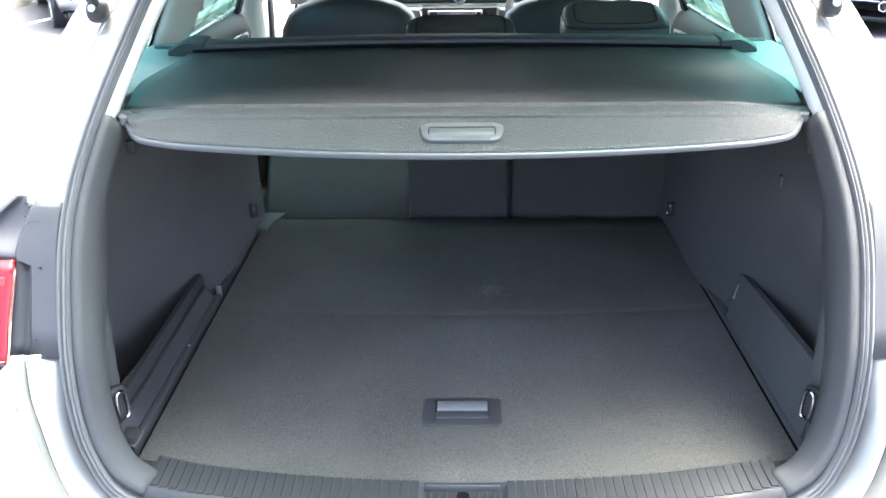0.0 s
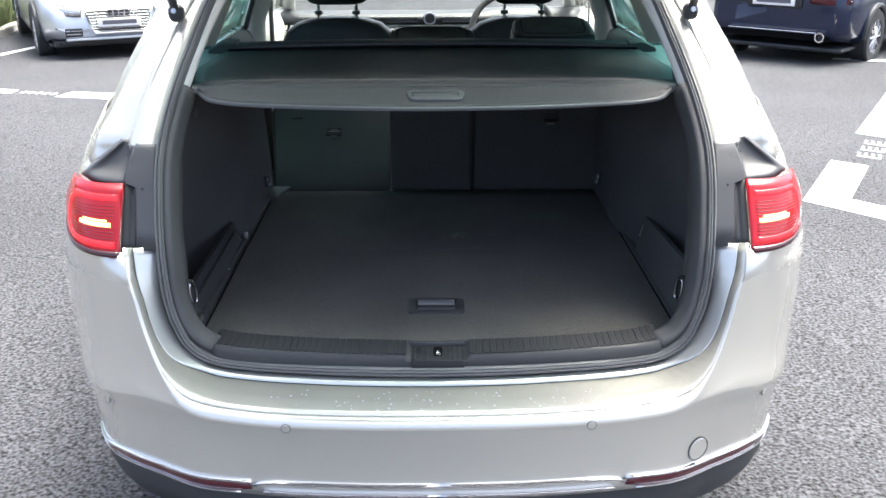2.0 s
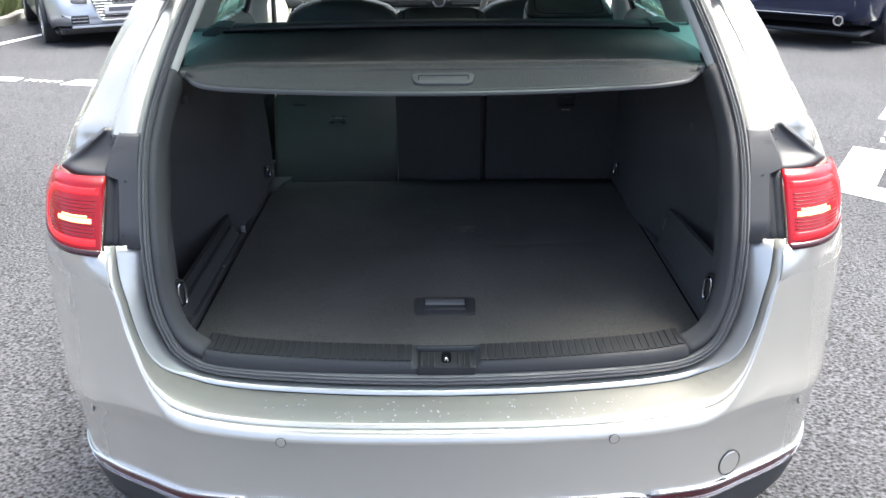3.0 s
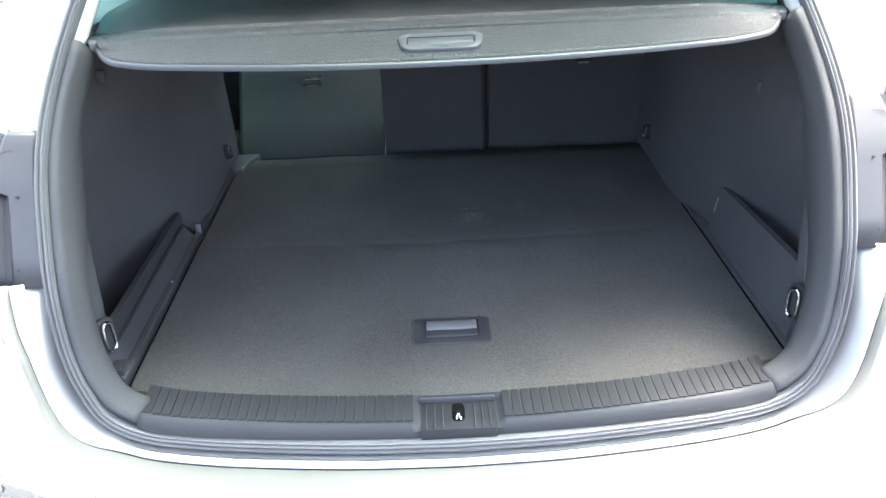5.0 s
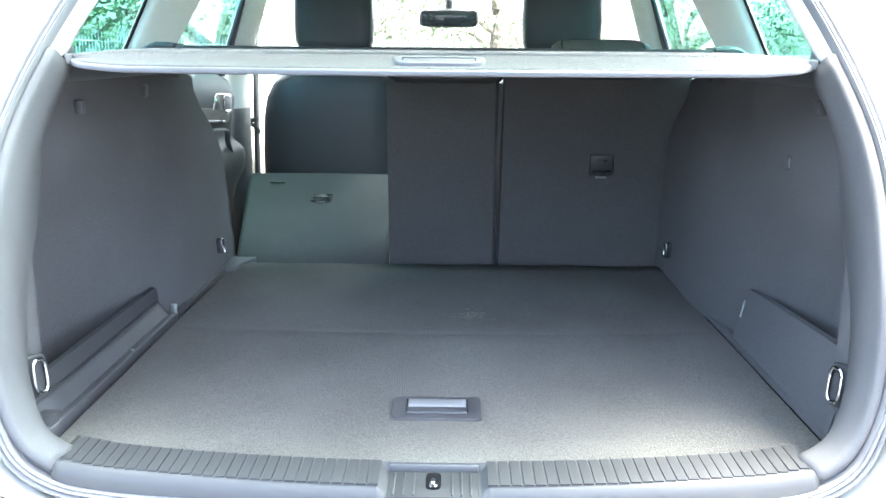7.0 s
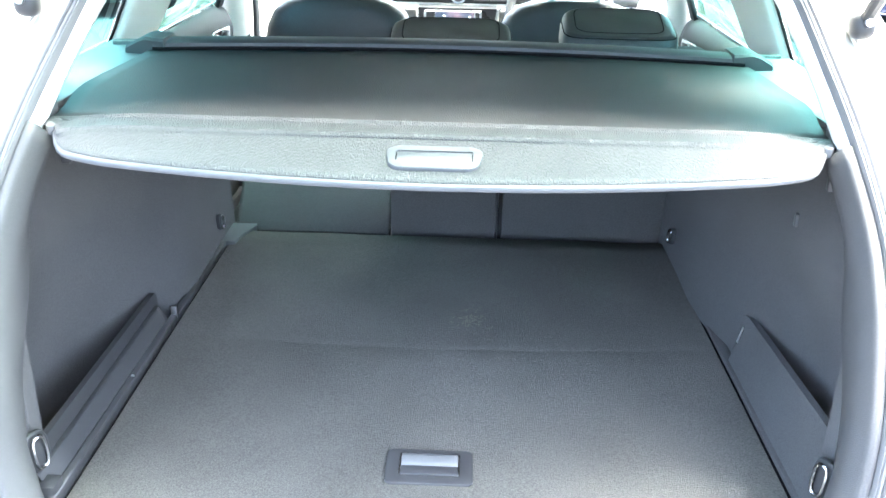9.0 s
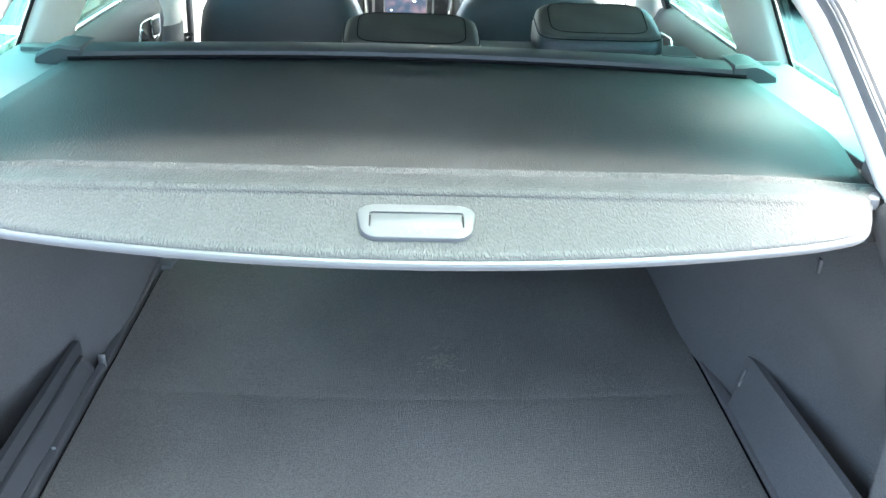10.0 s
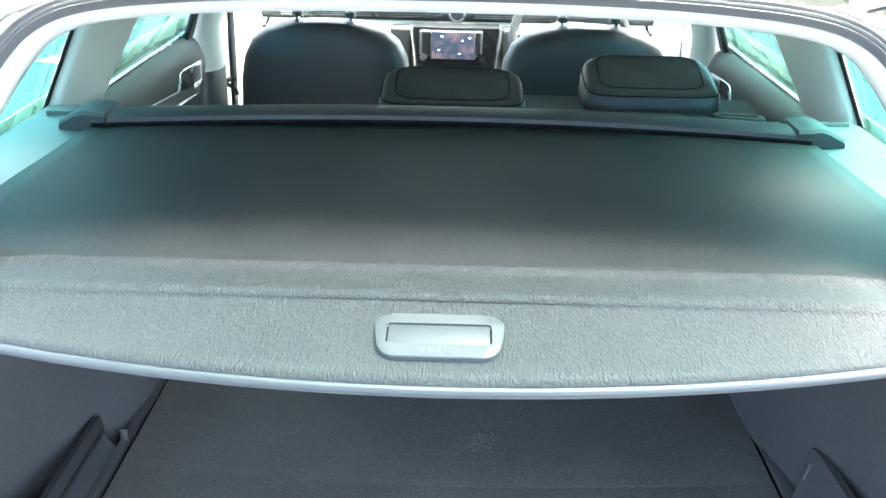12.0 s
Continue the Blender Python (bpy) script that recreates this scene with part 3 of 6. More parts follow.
    PL = [(0.640, -0.012), (0.668, -0.008), (0.702, 0.006), (0.733, 0.032), (0.758, 0.066), (0.78, 0.108), (0.80, 0.16), (0.817, 0.215)]
    lp = spline([(x, y, 0) for x, y in PL], 4)

    def lens(z0, z1, u0, u1, out, nz=8, lean=0.62):
        """A patch of the lamp's face between two heights and two places along its plan."""
        a, b = int(u0 * (len(lp) - 1)), int(u1 * (len(lp) - 1))
        res = []
        for k in range(nz + 1):
            z = z0 + (z1 - z0) * k / nz
            row = []
            for i in range(a, b + 1):
                p = lp[i]
                t = lp[min(i + 1, len(lp) - 1)] - lp[max(i - 1, 0)]
                q = Vector((t.y, -t.x, 0)).normalized()
                lift = lean * (z - 0.87) * (1 - 0.55 * i / (len(lp) - 1))
                u = i / (len(lp) - 1)
                rise = (0.030 * u * u) * (1.004 - z) / 0.152 + (0.008 * u - 0.036 * u**3) * (z - 0.852) / 0.152
                bulge = 0.006 * math.sin(math.pi * (z - 0.85) / 0.16)
                row.append((s * (p.x + q.x * (out + bulge) - 0.25 * max(0, z - 0.95) * i / len(lp)), p.y + q.y * (out + bulge) + lift, z + rise))
            res.append(row)
        return res

    part("lens", loft(lens(0.874, 1.004, 0, 1, 0.0)), RED_LENS, lamp, "glossy red lens", thick=0.003)
    part("lamp_lower_edge", loft(lens(0.873, 0.884, 0, 1, 0.003, 2)), LAMP_EDGE, lamp, "dark red lower edge", thick=0.002)

    def on_lens(u, z, out):
        """A point on the lamp's face, at a height and a place along its plan."""
        i = u * (len(lp) - 1)
        a = min(int(i), len(lp) - 2)
        p, t = lp[a].lerp(lp[a + 1], i - a), lp[a + 1] - lp[a]
        q = Vector((t.y, -t.x, 0)).normalized()
        lift = 0.62 * (z - 0.87) * (1 - 0.55 * u)
        rise = (0.030 * u * u) * (1.004 - z) / 0.152 + (0.008 * u - 0.036 * u**3) * (z - 0.852) / 0.152
        o = out + 0.006 * math.sin(math.pi * (z - 0.85) / 0.16)
        return (s * (p.x + q.x * o - 0.25 * max(0, z - 0.95) * i / len(lp)), p.y + q.y * o + lift, z + rise)

    # the light guide is a C with round corners, a soft inner edge and a clear outer one
    def c_line(inset):
        top, low, far, ru, rz = 0.985 - inset, 0.889 + inset, 0.63 - 3.6 * inset, 0.12, 0.026
        line = [(0.05 + (far - ru - 0.05) * k / 8, top) for k in range(9)]
        line += [(far - ru + ru * math.sin(radians(15 * k)), top - rz + rz * math.cos(radians(15 * k))) for k in range(1, 7)]
        line += [(far, top - rz - (top - low - 2 * rz) * k / 4) for k in range(1, 4)]
        line += [(far - ru + ru * math.cos(radians(15 * k)), low + rz - rz * math.sin(radians(15 * k))) for k in range(7)]
        return line + [(far - ru - (far - ru - 0.05) * k / 8, low) for k in range(1, 9)]

    part("light_guide", loft([[on_lens(u, z, o) for u, z in c_line(d)] for d, o in ((0.0, 0.0012), (0.002, 0.0028), (0.010, 0.0028), (0.012, 0.0012))]), RED_RING, lamp, "bright red light guide", thick=0.0006, smooth=50)
    for k in range(11):
        z = 0.905 + 0.0058 * k
        if k in (4, 5):
            continue
        part("lamp_line", loft(lens(z, z + 0.0013, 0.08, 0.50, 0.0017, 1)), LAMP_LINE, lamp, thick=0.0008)
    for z0, z1, u0, u1 in ((0.9265, 0.9345, 0.10, 0.40), (0.9358, 0.9395, 0.14, 0.36)):
        bar = [[on_lens(u0 + (u1 - u0) * k / 8, z, o) for k in range(9)] for z, o in ((z0, 0.001), (z0 + 0.001, 0.0026), (z1 - 0.001, 0.0026), (z1, 0.001))]
        part("lamp_bar", loft(bar), AMBER_BAR, lamp, "glowing amber bar", thick=0.0006, smooth=50)
    cheek = [[(s * (0.609 + 0.09 * max(0, z - 0.95)), 0.010 + 0.60 * (z - 0.884), z), (s * 0.626, 0.013 + 0.60 * (z - 0.884), z), (s * 0.6395, -0.008 + 0.62 * (z - 0.87), z)] for z in (0.876, 0.90, 0.94, 0.98, 1.004)]
    part("lamp_cheek", loft(cheek), BLACK_PLASTIC, lamp, "black side of the lamp", thick=0.002)

# Roof, headlining, windscreen and front of the car.
roof = []
for y, w, z, c in ((0.455, 0.50, 1.440, 0.006), (0.55, 0.55, 1.452, 0.018), (0.8, 0.585, 1.458, 0.03), (1.3, 0.60, 1.468, 0.035), (1.9, 0.60, 1.462, 0.035), (2.35, 0.585, 1.435, 0.03)):
    roof.append([(w * k / 8, y, z + c * (1 - (k / 8) ** 2)) for k in range(-8, 9)])
part("roof", loft(roof), SILVER, car, "silver roof", thick=0.006)
head = [[(x * 0.97, y + 0.03 * (y < 0.5), z - 0.03) for x, y, z in r] for r in roof]
part("headlining", loft(head), CREAM, car, "cream headlining", thick=0.004)
frontrow = [(0.585 * k / 8, 2.35, 1.435 + 0.03 * (1 - (k / 8) ** 2)) for k in range(-8, 9)]
cowl = [(0.70 * k / 8, 3.15 - 0.12 * (k / 8) ** 2, 0.98) for k in range(-8, 9)]
part("windscreen", loft([frontrow, [tuple((Vector(a) + Vector(b)) / 2 + Vector((0, 0.02, 0.02))) for a, b in zip(frontrow, cowl)], cowl]), CLEAR_GLASS, car, "clear windscreen", smooth=60)
bon = [cowl, [(0.76 * k / 8, 3.7 - 0.1 * (k / 8) ** 2, 0.93 - 0.05 * (k / 8) ** 2) for k in range(-8, 9)], [(0.72 * k / 8, 4.25 - 0.2 * (k / 8) ** 2, 0.78 - 0.06 * (k / 8) ** 2) for k in range(-8, 9)],
       [(0.70 * k / 8, 4.45 - 0.3 * (k / 8) ** 2, 0.62 - 0.04 * (k / 8) ** 2) for k in range(-8, 9)], [(0.70 * k / 8, 4.47 - 0.3 * (k / 8) ** 2, 0.3) for k in range(-8, 9)]]
part("bonnet", loft(bon), SILVER, car, thick=0.005)
for s in (1, -1):
    wing_rows = [[(s * 0.88, 3.4, 0.822), (s * 0.86, 3.8, 0.80), (s * 0.80, 4.2, 0.72), (s * 0.70, 4.17, 0.58)], [(s * 0.885, 3.4, 0.3), (s * 0.87, 3.8, 0.3), (s * 0.81, 4.2, 0.3), (s * 0.70, 4.17, 0.3)]]
    part("front_wing", loft(wing_rows), SILVER, car, thick=0.004)
    fill = [[(s * 0.80, 3.4, 1.0), (s * 0.70, 3.03, 0.98)], [(s * 0.83, 3.4, 0.95), (s * 0.76, 3.6, 0.88)], [(s * 0.88, 3.4, 0.822), (s * 0.86, 3.8, 0.80)]]
    part("wing_top", loft(fill), SILVER, car, thick=0.004)


def wheel(x, y, parent=car, r=0.325, zg=None):
    g = ground_z(y) if zg is None else zg
    w = thing("wheel", "", "")
    w.parent = parent
    sgn = 1 if x > 0 else -1
    c = Vector((x, y, g + r))
    prof = [(-0.105, r * 0.64), (-0.11, r * 0.8), (-0.105, r * 0.95), (-0.08, r), (0.08, r), (0.105, r * 0.95), (0.11, r * 0.8), (0.105, r * 0.64)]
    rws = []
    for k in range(36):
        a = 2 * math.pi * k / 36
        rws.append([c + Vector((sgn * u, math.cos(a) * v, math.sin(a) * v)) for u, v in prof])
    part("tyre", loft(rws, closed=True, ring=True), TYRE, w, "black rubber tyre")
    bm = disc(c + Vector((sgn * 0.085, 0, 0)), (sgn, 0, 0), r * 0.2, 0.012, 20)
    for k in range(10):
        a = 2 * math.pi * k / 10
        d = Vector((0, math.cos(a), math.sin(a)))
        tube([c + Vector((sgn * 0.09, 0, 0)) + d * r * 0.1, c + Vector((sgn * 0.085, 0, 0)) + d * r * 0.66], [0.02, 0.014], 6, bm)
    disc(c + Vector((sgn * 0.06, 0, 0)), (sgn, 0, 0), r * 0.68, 0.04, 30, bm, inner=r * 0.62)
    disc(c + Vector((sgn * 0.02, 0, 0)), (sgn, 0, 0), r * 0.62, 0.006, 30, bm)
    part("rim", bm, ALLOY, w, "silver alloy rim")
    return w


for x in (-0.77, 0.77):
    for y in (0.85, 3.62):
        wheel(x, y)
part("underbody", box((-0.70, 0.35, 0.22), (0.70, 4.1, 0.30), 0.02), BLACK_PLASTIC, car)


# ---- the boot: sill, linings, tie-downs ----
FLOOR = 0.66


def y_in(x):
    return -0.008 + 0.060 * (x / 0.465) ** 2


def y_out(x):
    return -0.071 + 0.045 * (x / 0.465) ** 2


sill_rows = []
for x in sorted([0.468 * i / 48 for i in range(-48, 49)] + [-0.0665, -0.0575, 0.0575, 0.0665]):
    well = 0.010 * (1 - step(0.0575, 0.0665, abs(x)))
    e = 0.004 * step(0.40, 0.468, abs(x))
    yi, yo = y_in(x), y_out(x)
    sill_rows.append([(x, yi + 0.035, FLOOR - 0.014), (x, yi + 0.012, FLOOR + 0.006), (x, yi + 0.004, 0.6745 + e), (x, yi, 0.677 + e), (x, yi - 0.004, 0.677 + e - well), (x, yo + 0.004, 0.6765 + e - well), (x, yo, 0.674 + e - well), (x, yo - 0.005, 0.664 + e), (x, yo - 0.004, 0.650), (x, yo + 0.012, 0.64)])
sill = part("sill_trim", loft(sill_rows), GREY_PLASTIC, car, "dark grey ribbed sill plate", thick=0.003)
prof = [(-0.0061, 0.0), (-0.0056, 0.0016), (0.0056, 0.0016), (0.0061, 0.0)]
rib_one = part("rib", capped([[(u, y, v) for u, v in prof] for y in (-0.031, -0.029, 0.031, 0.033)]), SILL_PAD, sill, smooth=20)
first = True
for i in range(-32, 33):
    x = 0.0142 * i
    if abs(x) < 0.066:
        continue
    yi, yo = y_in(x), y_out(x)
    e = 0.004 * step(0.40, 0.468, abs(x))
    rib = rib_one if first else rib_one.copy()
    if not first:
        scene.collection.objects.link(rib)
    first = False
    rib.location = (x, (yo + yi) / 2, 0.6782 + e)
# latch well in the middle of the sill
well = bmesh.new()
for a, b in (((-0.060, -0.100, 0.676), (0.060, -0.020, 0.6925)),):
    box((-0.0545, -0.081, 0.648), (0.0545, -0.014, 0.6695), 0.002, 2, well)
part("latch_plate", well, SILL_PAD, sill, "grey latch cover plate")
for x in (-0.047, -0.035, -0.023, 0.023, 0.034, 0.045):
    part("latch_rib", box((x - 0.0013, -0.0795, 0.668), (x + 0.0013, -0.020, 0.6722), 0.001, 1), GREY_PLASTIC, sill)
part("latch_edge", box((-0.055, -0.0165, 0.668), (0.055, -0.0125, 0.6785), 0.0015), COVER_HANDLE, sill, "pale raised edge")
slot = bmesh.new()
capped([[(0.0095 * math.copysign(abs(math.cos(a)) ** 0.5, math.cos(a)), -0.041 + 0.0215 * math.copysign(abs(math.sin(a)) ** 0.5, math.sin(a)), z) for a in [2 * math.pi * k / 16 for k in range(16)]] for z in (0.666, 0.6702)], slot)
# A black plug, flush with the plate, stands for the shade inside the slot.
part("latch_slot", slot, VOID, sill, "latch slot, its inner shade put in as black")
part("striker", tube(spline([(0, -0.038, 0.667), (0, -0.046, 0.672), (0, -0.055, 0.6735), (0, -0.061, 0.670)], 4), [0.003] * 4 + [0.004] * 4 + [0.005] * 5, 10), CHROME, sill, "bright steel striker")


def wall_x(y, z, s):
    top = 1.04 if s < 0 else 0.99
    pocket = step(0.148, 0.162, y) * (1 - step(0.34, 0.78 if s < 0 else 0.73, y)) * (1 - step(top - 0.17, top + 0.03, z))
    arch = step(0.62, 0.84, y) * (1 - step(0.98, 1.1, z))
    return 0.549 + 0.016 * step(0.95, 1.12, z) + (0.090 if s < 0 else 0.066) * pocket - 0.022 * arch + 0.004 * math.sin(7 * y)


def wall_end(z):
    for (z0, y0), (z1, y1) in zip(((0.6, 1.2), (0.723, 1.18), (0.857, 1.144), (0.944, 1.10), (0.99, 1.055), (1.038, 1.02), (1.115, 1.02)), ((0.723, 1.18), (0.857, 1.144), (0.944, 1.10), (0.99, 1.055), (1.038, 1.02), (1.115, 1.02), (1.14, 0.86))):
        if z0 <= z <= z1:
            return y0 + (y1 - y0) * (z - z0) / (z1 - z0)
    return 0.86


def d_ring(c, normal, parent, w=0.020, h=0.030):
    """A chromed lashing eye on its dark base plate."""
    n = Vector(normal).normalized()
    u = Vector((0, 0, 1)).cross(n).normalized()
    v = n.cross(u)
    c = Vector(c) + n * 0.005
    sq = lambda a, b, d: [c + u * a * math.copysign(abs(math.cos(t)) ** 0.62, math.cos(t)) + v * b * math.copysign(abs(math.sin(t)) ** 0.62, math.sin(t)) + n * d for t in [2 * math.pi * k / 24 for k in range(24)]]
    base = part("lashing_eye", capped([sq(w, h, -0.004), sq(w, h, 0.002), sq(w * 0.9, h * 0.93, 0.004)]), BLACK_PLASTIC, parent, "chromed lashing eye on a black base")
    loop = sq(w * 0.52, h * 0.76, 0.007)
    rws = []
    for i, p in enumerate(loop):
        t = (loop[(i + 1) % 24] - loop[i - 1]).normalized()
        a = t.cross(n).normalized()
        rws.append([p + (a * math.cos(q) + n * math.sin(q)) * 0.0029 for q in [2 * math.pi * k / 8 for k in range(8)]])
    part("ring", loft(rws, closed=True, ring=True), RING_CHROME, base, "chrome ring")


for s in (1, -1):
    rws = []
    for i in range(31):
        z = 0.63 + (1.165 - 0.63) * i / 30
        e = wall_end(z) if s < 0 else 1.195 - 0.2 * (z - 0.66) - 0.19 * step(1.105, 1.145, z)
        a = 0.105 + max(0, 0.75 * (z - 0.98)) + 0.3 * max(0, z - 1.08)
        ys = [a + (e - a) * (k / 52) ** 1.15 for k in range(53)]
        row = [(s * wall_x(y, z, s), y, z) for y in ys]
        row += [(s * (wall_x(e, z, s) + 0.012), e + 0.008, z), (s * (wall_x(e, z, s) + 0.10), e + 0.012, z)]
        rws.append(row)
    trim = part("side_lining", loft(rws), LINING, car, "dark felt boot side lining with a storage recess", thick=0.004, smooth=40)
    # moulded rim between seal and lining
    fr = [f for f in FRAMES if f[0].x * s > 0.472 and f[0].z < 1.19]
    fr.sort(key=lambda f: f[0].z)
    rim = []
    for p, b, n in fr:
        low = 1 - step(0.64, 0.78, p.z)
        q = [p + b * u + n * v for u, v in ((0.026, -0.010), (0.033, -0.002), (0.040, -0.002), (0.045, -0.009), (0.051, -0.045))]
        e = Vector((s * (0.551 - 0.028 * low), p.y + 0.115 - 0.02 * low, q[-1].z - 0.020 * low))
        if p.z > 0.9:
            e.y = max(e.y - 0.06 * step(0.95, 1.15, p.z), p.y + 0.05)
        rim.append([tuple(v) for v in q + [e, e + Vector((s * 0.012, 0.02, 0))]])
    part("rim_trim", loft([spline(r, 3) for r in rim]), RIM_PLASTIC, trim, "grey plastic boot edge trim", thick=0.003, smooth=50)
    d_ring((s * 0.540, 0.096, 0.748), (-s * 0.9, -0.42, 0.1), car, 0.019, 0.030)
    d_ring((s * 0.525, 1.025, 0.727), (-s, -0.3, 0.1), car, 0.010, 0.019)
    for y, z in (((0.395, 1.009), (0.30, 1.10)) if s > 0 else ((0.36, 1.088), (0.66, 1.10))):
        hk = box((s * 0.550, y - 0.006, z - 0.011), (s * 0.566, y + 0.006, z + 0.011), 0.003)
        part("bag_hook", hk, PANEL_PLASTIC, trim, "small black bag hook")
    # divider board of the side recess: on one side a moulded step rail, on the other a plain felt board
    if s < 0:
        outline = [(0.120, 0.655), (0.120, 0.722), (0.130, 0.729), (0.155, 0.731), (0.640, 0.726), (0.649, 0.722), (0.652, 0.710), (0.652, 0.655)]
        divider = part("recess_divider", capped([[(-x, y, z) for y, z in outline] for x in (0.5515, 0.5535, 0.561)]), GREY_PLASTIC, car, "grey plastic divider board of the side recess", smooth=25)
        rail = [[(-0.5518, y, 0.700), (-0.5455, y, 0.6975), (-0.5445, y, 0.694), (-0.5290, y, 0.671), (-0.5290, y, 0.650)] for y in (0.105, 0.2, 0.4, 0.625, 0.640)]
        part("divider_rail", loft(rail), GREY_PLASTIC, divider, "stepped rail along the board", thick=0.0015, smooth=14)
        strip_rows = [[(-0.5295, y, z), (-0.5275, y, z + 0.001), (-0.5200, y, z), (-0.5190, y, z - 0.002), (-0.5185, y, 0.640)] for y, z in ((0.085, 0.676), (0.20, 0.674), (0.62, 0.672), (0.662, 0.670), (0.667, 0.664))]
        part("floor_rail", loft(strip_rows), PANEL_PLASTIC, divider, "flat rail beside the floor board", thick=0.0015, smooth=14)
        part("clip", box((-0.5300, 0.660, 0.664), (-0.5180, 0.665, 0.688), 0.001), SATIN, divider, "bright metal clip")
        part("end_block", box((-0.552, 0.090, 0.650), (-0.5195, 0.122, 0.690), 0.003), PANEL_PLASTIC, divider, "grey end block of the rail")
        for y in (0.150, 0.42):
            part("screw", disc((-0.5230, y, 0.6740), (0.2, 0, 1), 0.0032, 0.0015, 10), SATIN, divider)
    else:
        outline = [(0.130, 0.650), (0.130, 0.755), (0.145, 0.770), (0.170, 0.775), (0.560, 0.757), (0.578, 0.752), (0.583, 0.740), (0.572, 0.700), (0.570, 0.650)]
        divider = part("recess_divider", capped([[(x + 0.22 * (z - 0.65), y, z) for y, z in outline] for x in (0.540, 0.542, 0.552)]), LINING, car, "dark felt divider board of the side recess", smooth=25)
        part("clip", box((-0.0015, -0.0025, -0.0165), (0.0015, 0.0025, 0.0165), 0.001, 1, None, pose(0.5545, 0.563, 0.719, 0, 12)), SATIN, divider, "bright metal clip")
        # Black box in the floor gap: its shade is given as colour.
        part("floor_gap_shade", box((0.529, 0.10, 0.640), (0.536, 1.12, 0.655), 0.002), VOID, divider)
        part("floor_side_strip", box((0.5348, 0.10, 0.645), (0.556, 1.14, 0.662), 0.003), LINING, divider)
    if s < 0:
        part("floor_edge_trim", box((-0.533, 0.666, 0.645), (-0.5175, 1.06, 0.668), 0.003), PANEL_PLASTIC, trim)
    if s < 0:
        part("floor_corner", capped([[(x, y, z) for x, y in ((-0.532, 1.050), (-0.497, 1.050), (-0.490, 1.100), (-0.468, 1.158), (-0.470, 1.170), (-0.532, 1.170))] for z in (0.650, 0.6665, 0.668)]), SHELF, trim, "grey corner bracket", smooth=20)
    # quarter trim shelf below the side window
    shelf = []
    for y in (0.265, 0.30, 0.36, 0.42, 0.56, 0.70, 0.84, 0.935):
        wx = 0.612 + 0.095 * step(0.24, 0.70, y)
        shelf.append([(s * 0.555, y, 1.128), (s * 0.560, y, 1.150), (s * 0.575, y, 1.156), (s * (wx - 0.035), y, 1.156), (s * (wx - 0.012), y, 1.150), (s * wx, y, 1.140), (s * (wx + 0.012), y, 1.130)])
    part("quarter_trim", loft([spline(r, 3) for r in shelf]), SHELF, car, "dark grey trim ledge below the rear side window", thick=0.004, smooth=50)
    part("cover_guide", cushion((-0.012, -0.03, -0.02), (0.012, 0.05, 0.018), pose(s * 0.562, 0.30, 1.168), nx=10, ny=8), SHELF, car, "rounded guide for the luggage cover")

# window trims, inner pillars and glass
def win_x(z):
    return 0.704 - 0.34 * (z - 1.12)


fr = [f for f in FRAMES if f[0].z > 1.155]
left = sorted([f for f in fr if f[0].x < -0.001], key=lambda f: (f[0].z, f[0].x))
mid = [f for f in FRAMES if abs(f[0].x) <= 0.001 and f[0].z > 1.2]
right = sorted([f for f in fr if f[0].x > 0.001], key=lambda f: (-f[0].z, f[0].x))
pil = []
for p, b, n in left + mid + right:
    pil.append([tuple(p + b * u - n * 0.006 + Vector((0, v, 0))) for u, v in ((0.019 + 0.005 * (1 - step(1.2, 1.4, p.z)), 0.0), (0.030, 0.004), (0.038, 0.014), (0.041, 0.03), (0.038, 0.05))] + [((1 if p.x > 0 else -1) * (win_x(p.z) * (1 - step(1.36, 1.44, p.z)) + abs(p.x) * step(1.36, 1.44, p.z)), p.y + 0.13, p.z - 0.02)])
part("tailgate_surround", loft(pil), CREAM, car, "cream trim round the tailgate opening", thick=0.003, smooth=50)


def slanted(y0, y1, z0, z1, slope0, slope1, off=0.0, n=8, m=4):
    """A patch of the side of the cabin between two leaning edges."""
    rws = []
    for i in range(n + 1):
        z = z0 + (z1 - z0) * i / n
        a, b = y0 + slope0 * (z - z0), y1 + slope1 * (z - z0)
        rws.append([(win_x(z) + off, a + (b - a) * k / m, z) for k in range(m + 1)])
    return rws


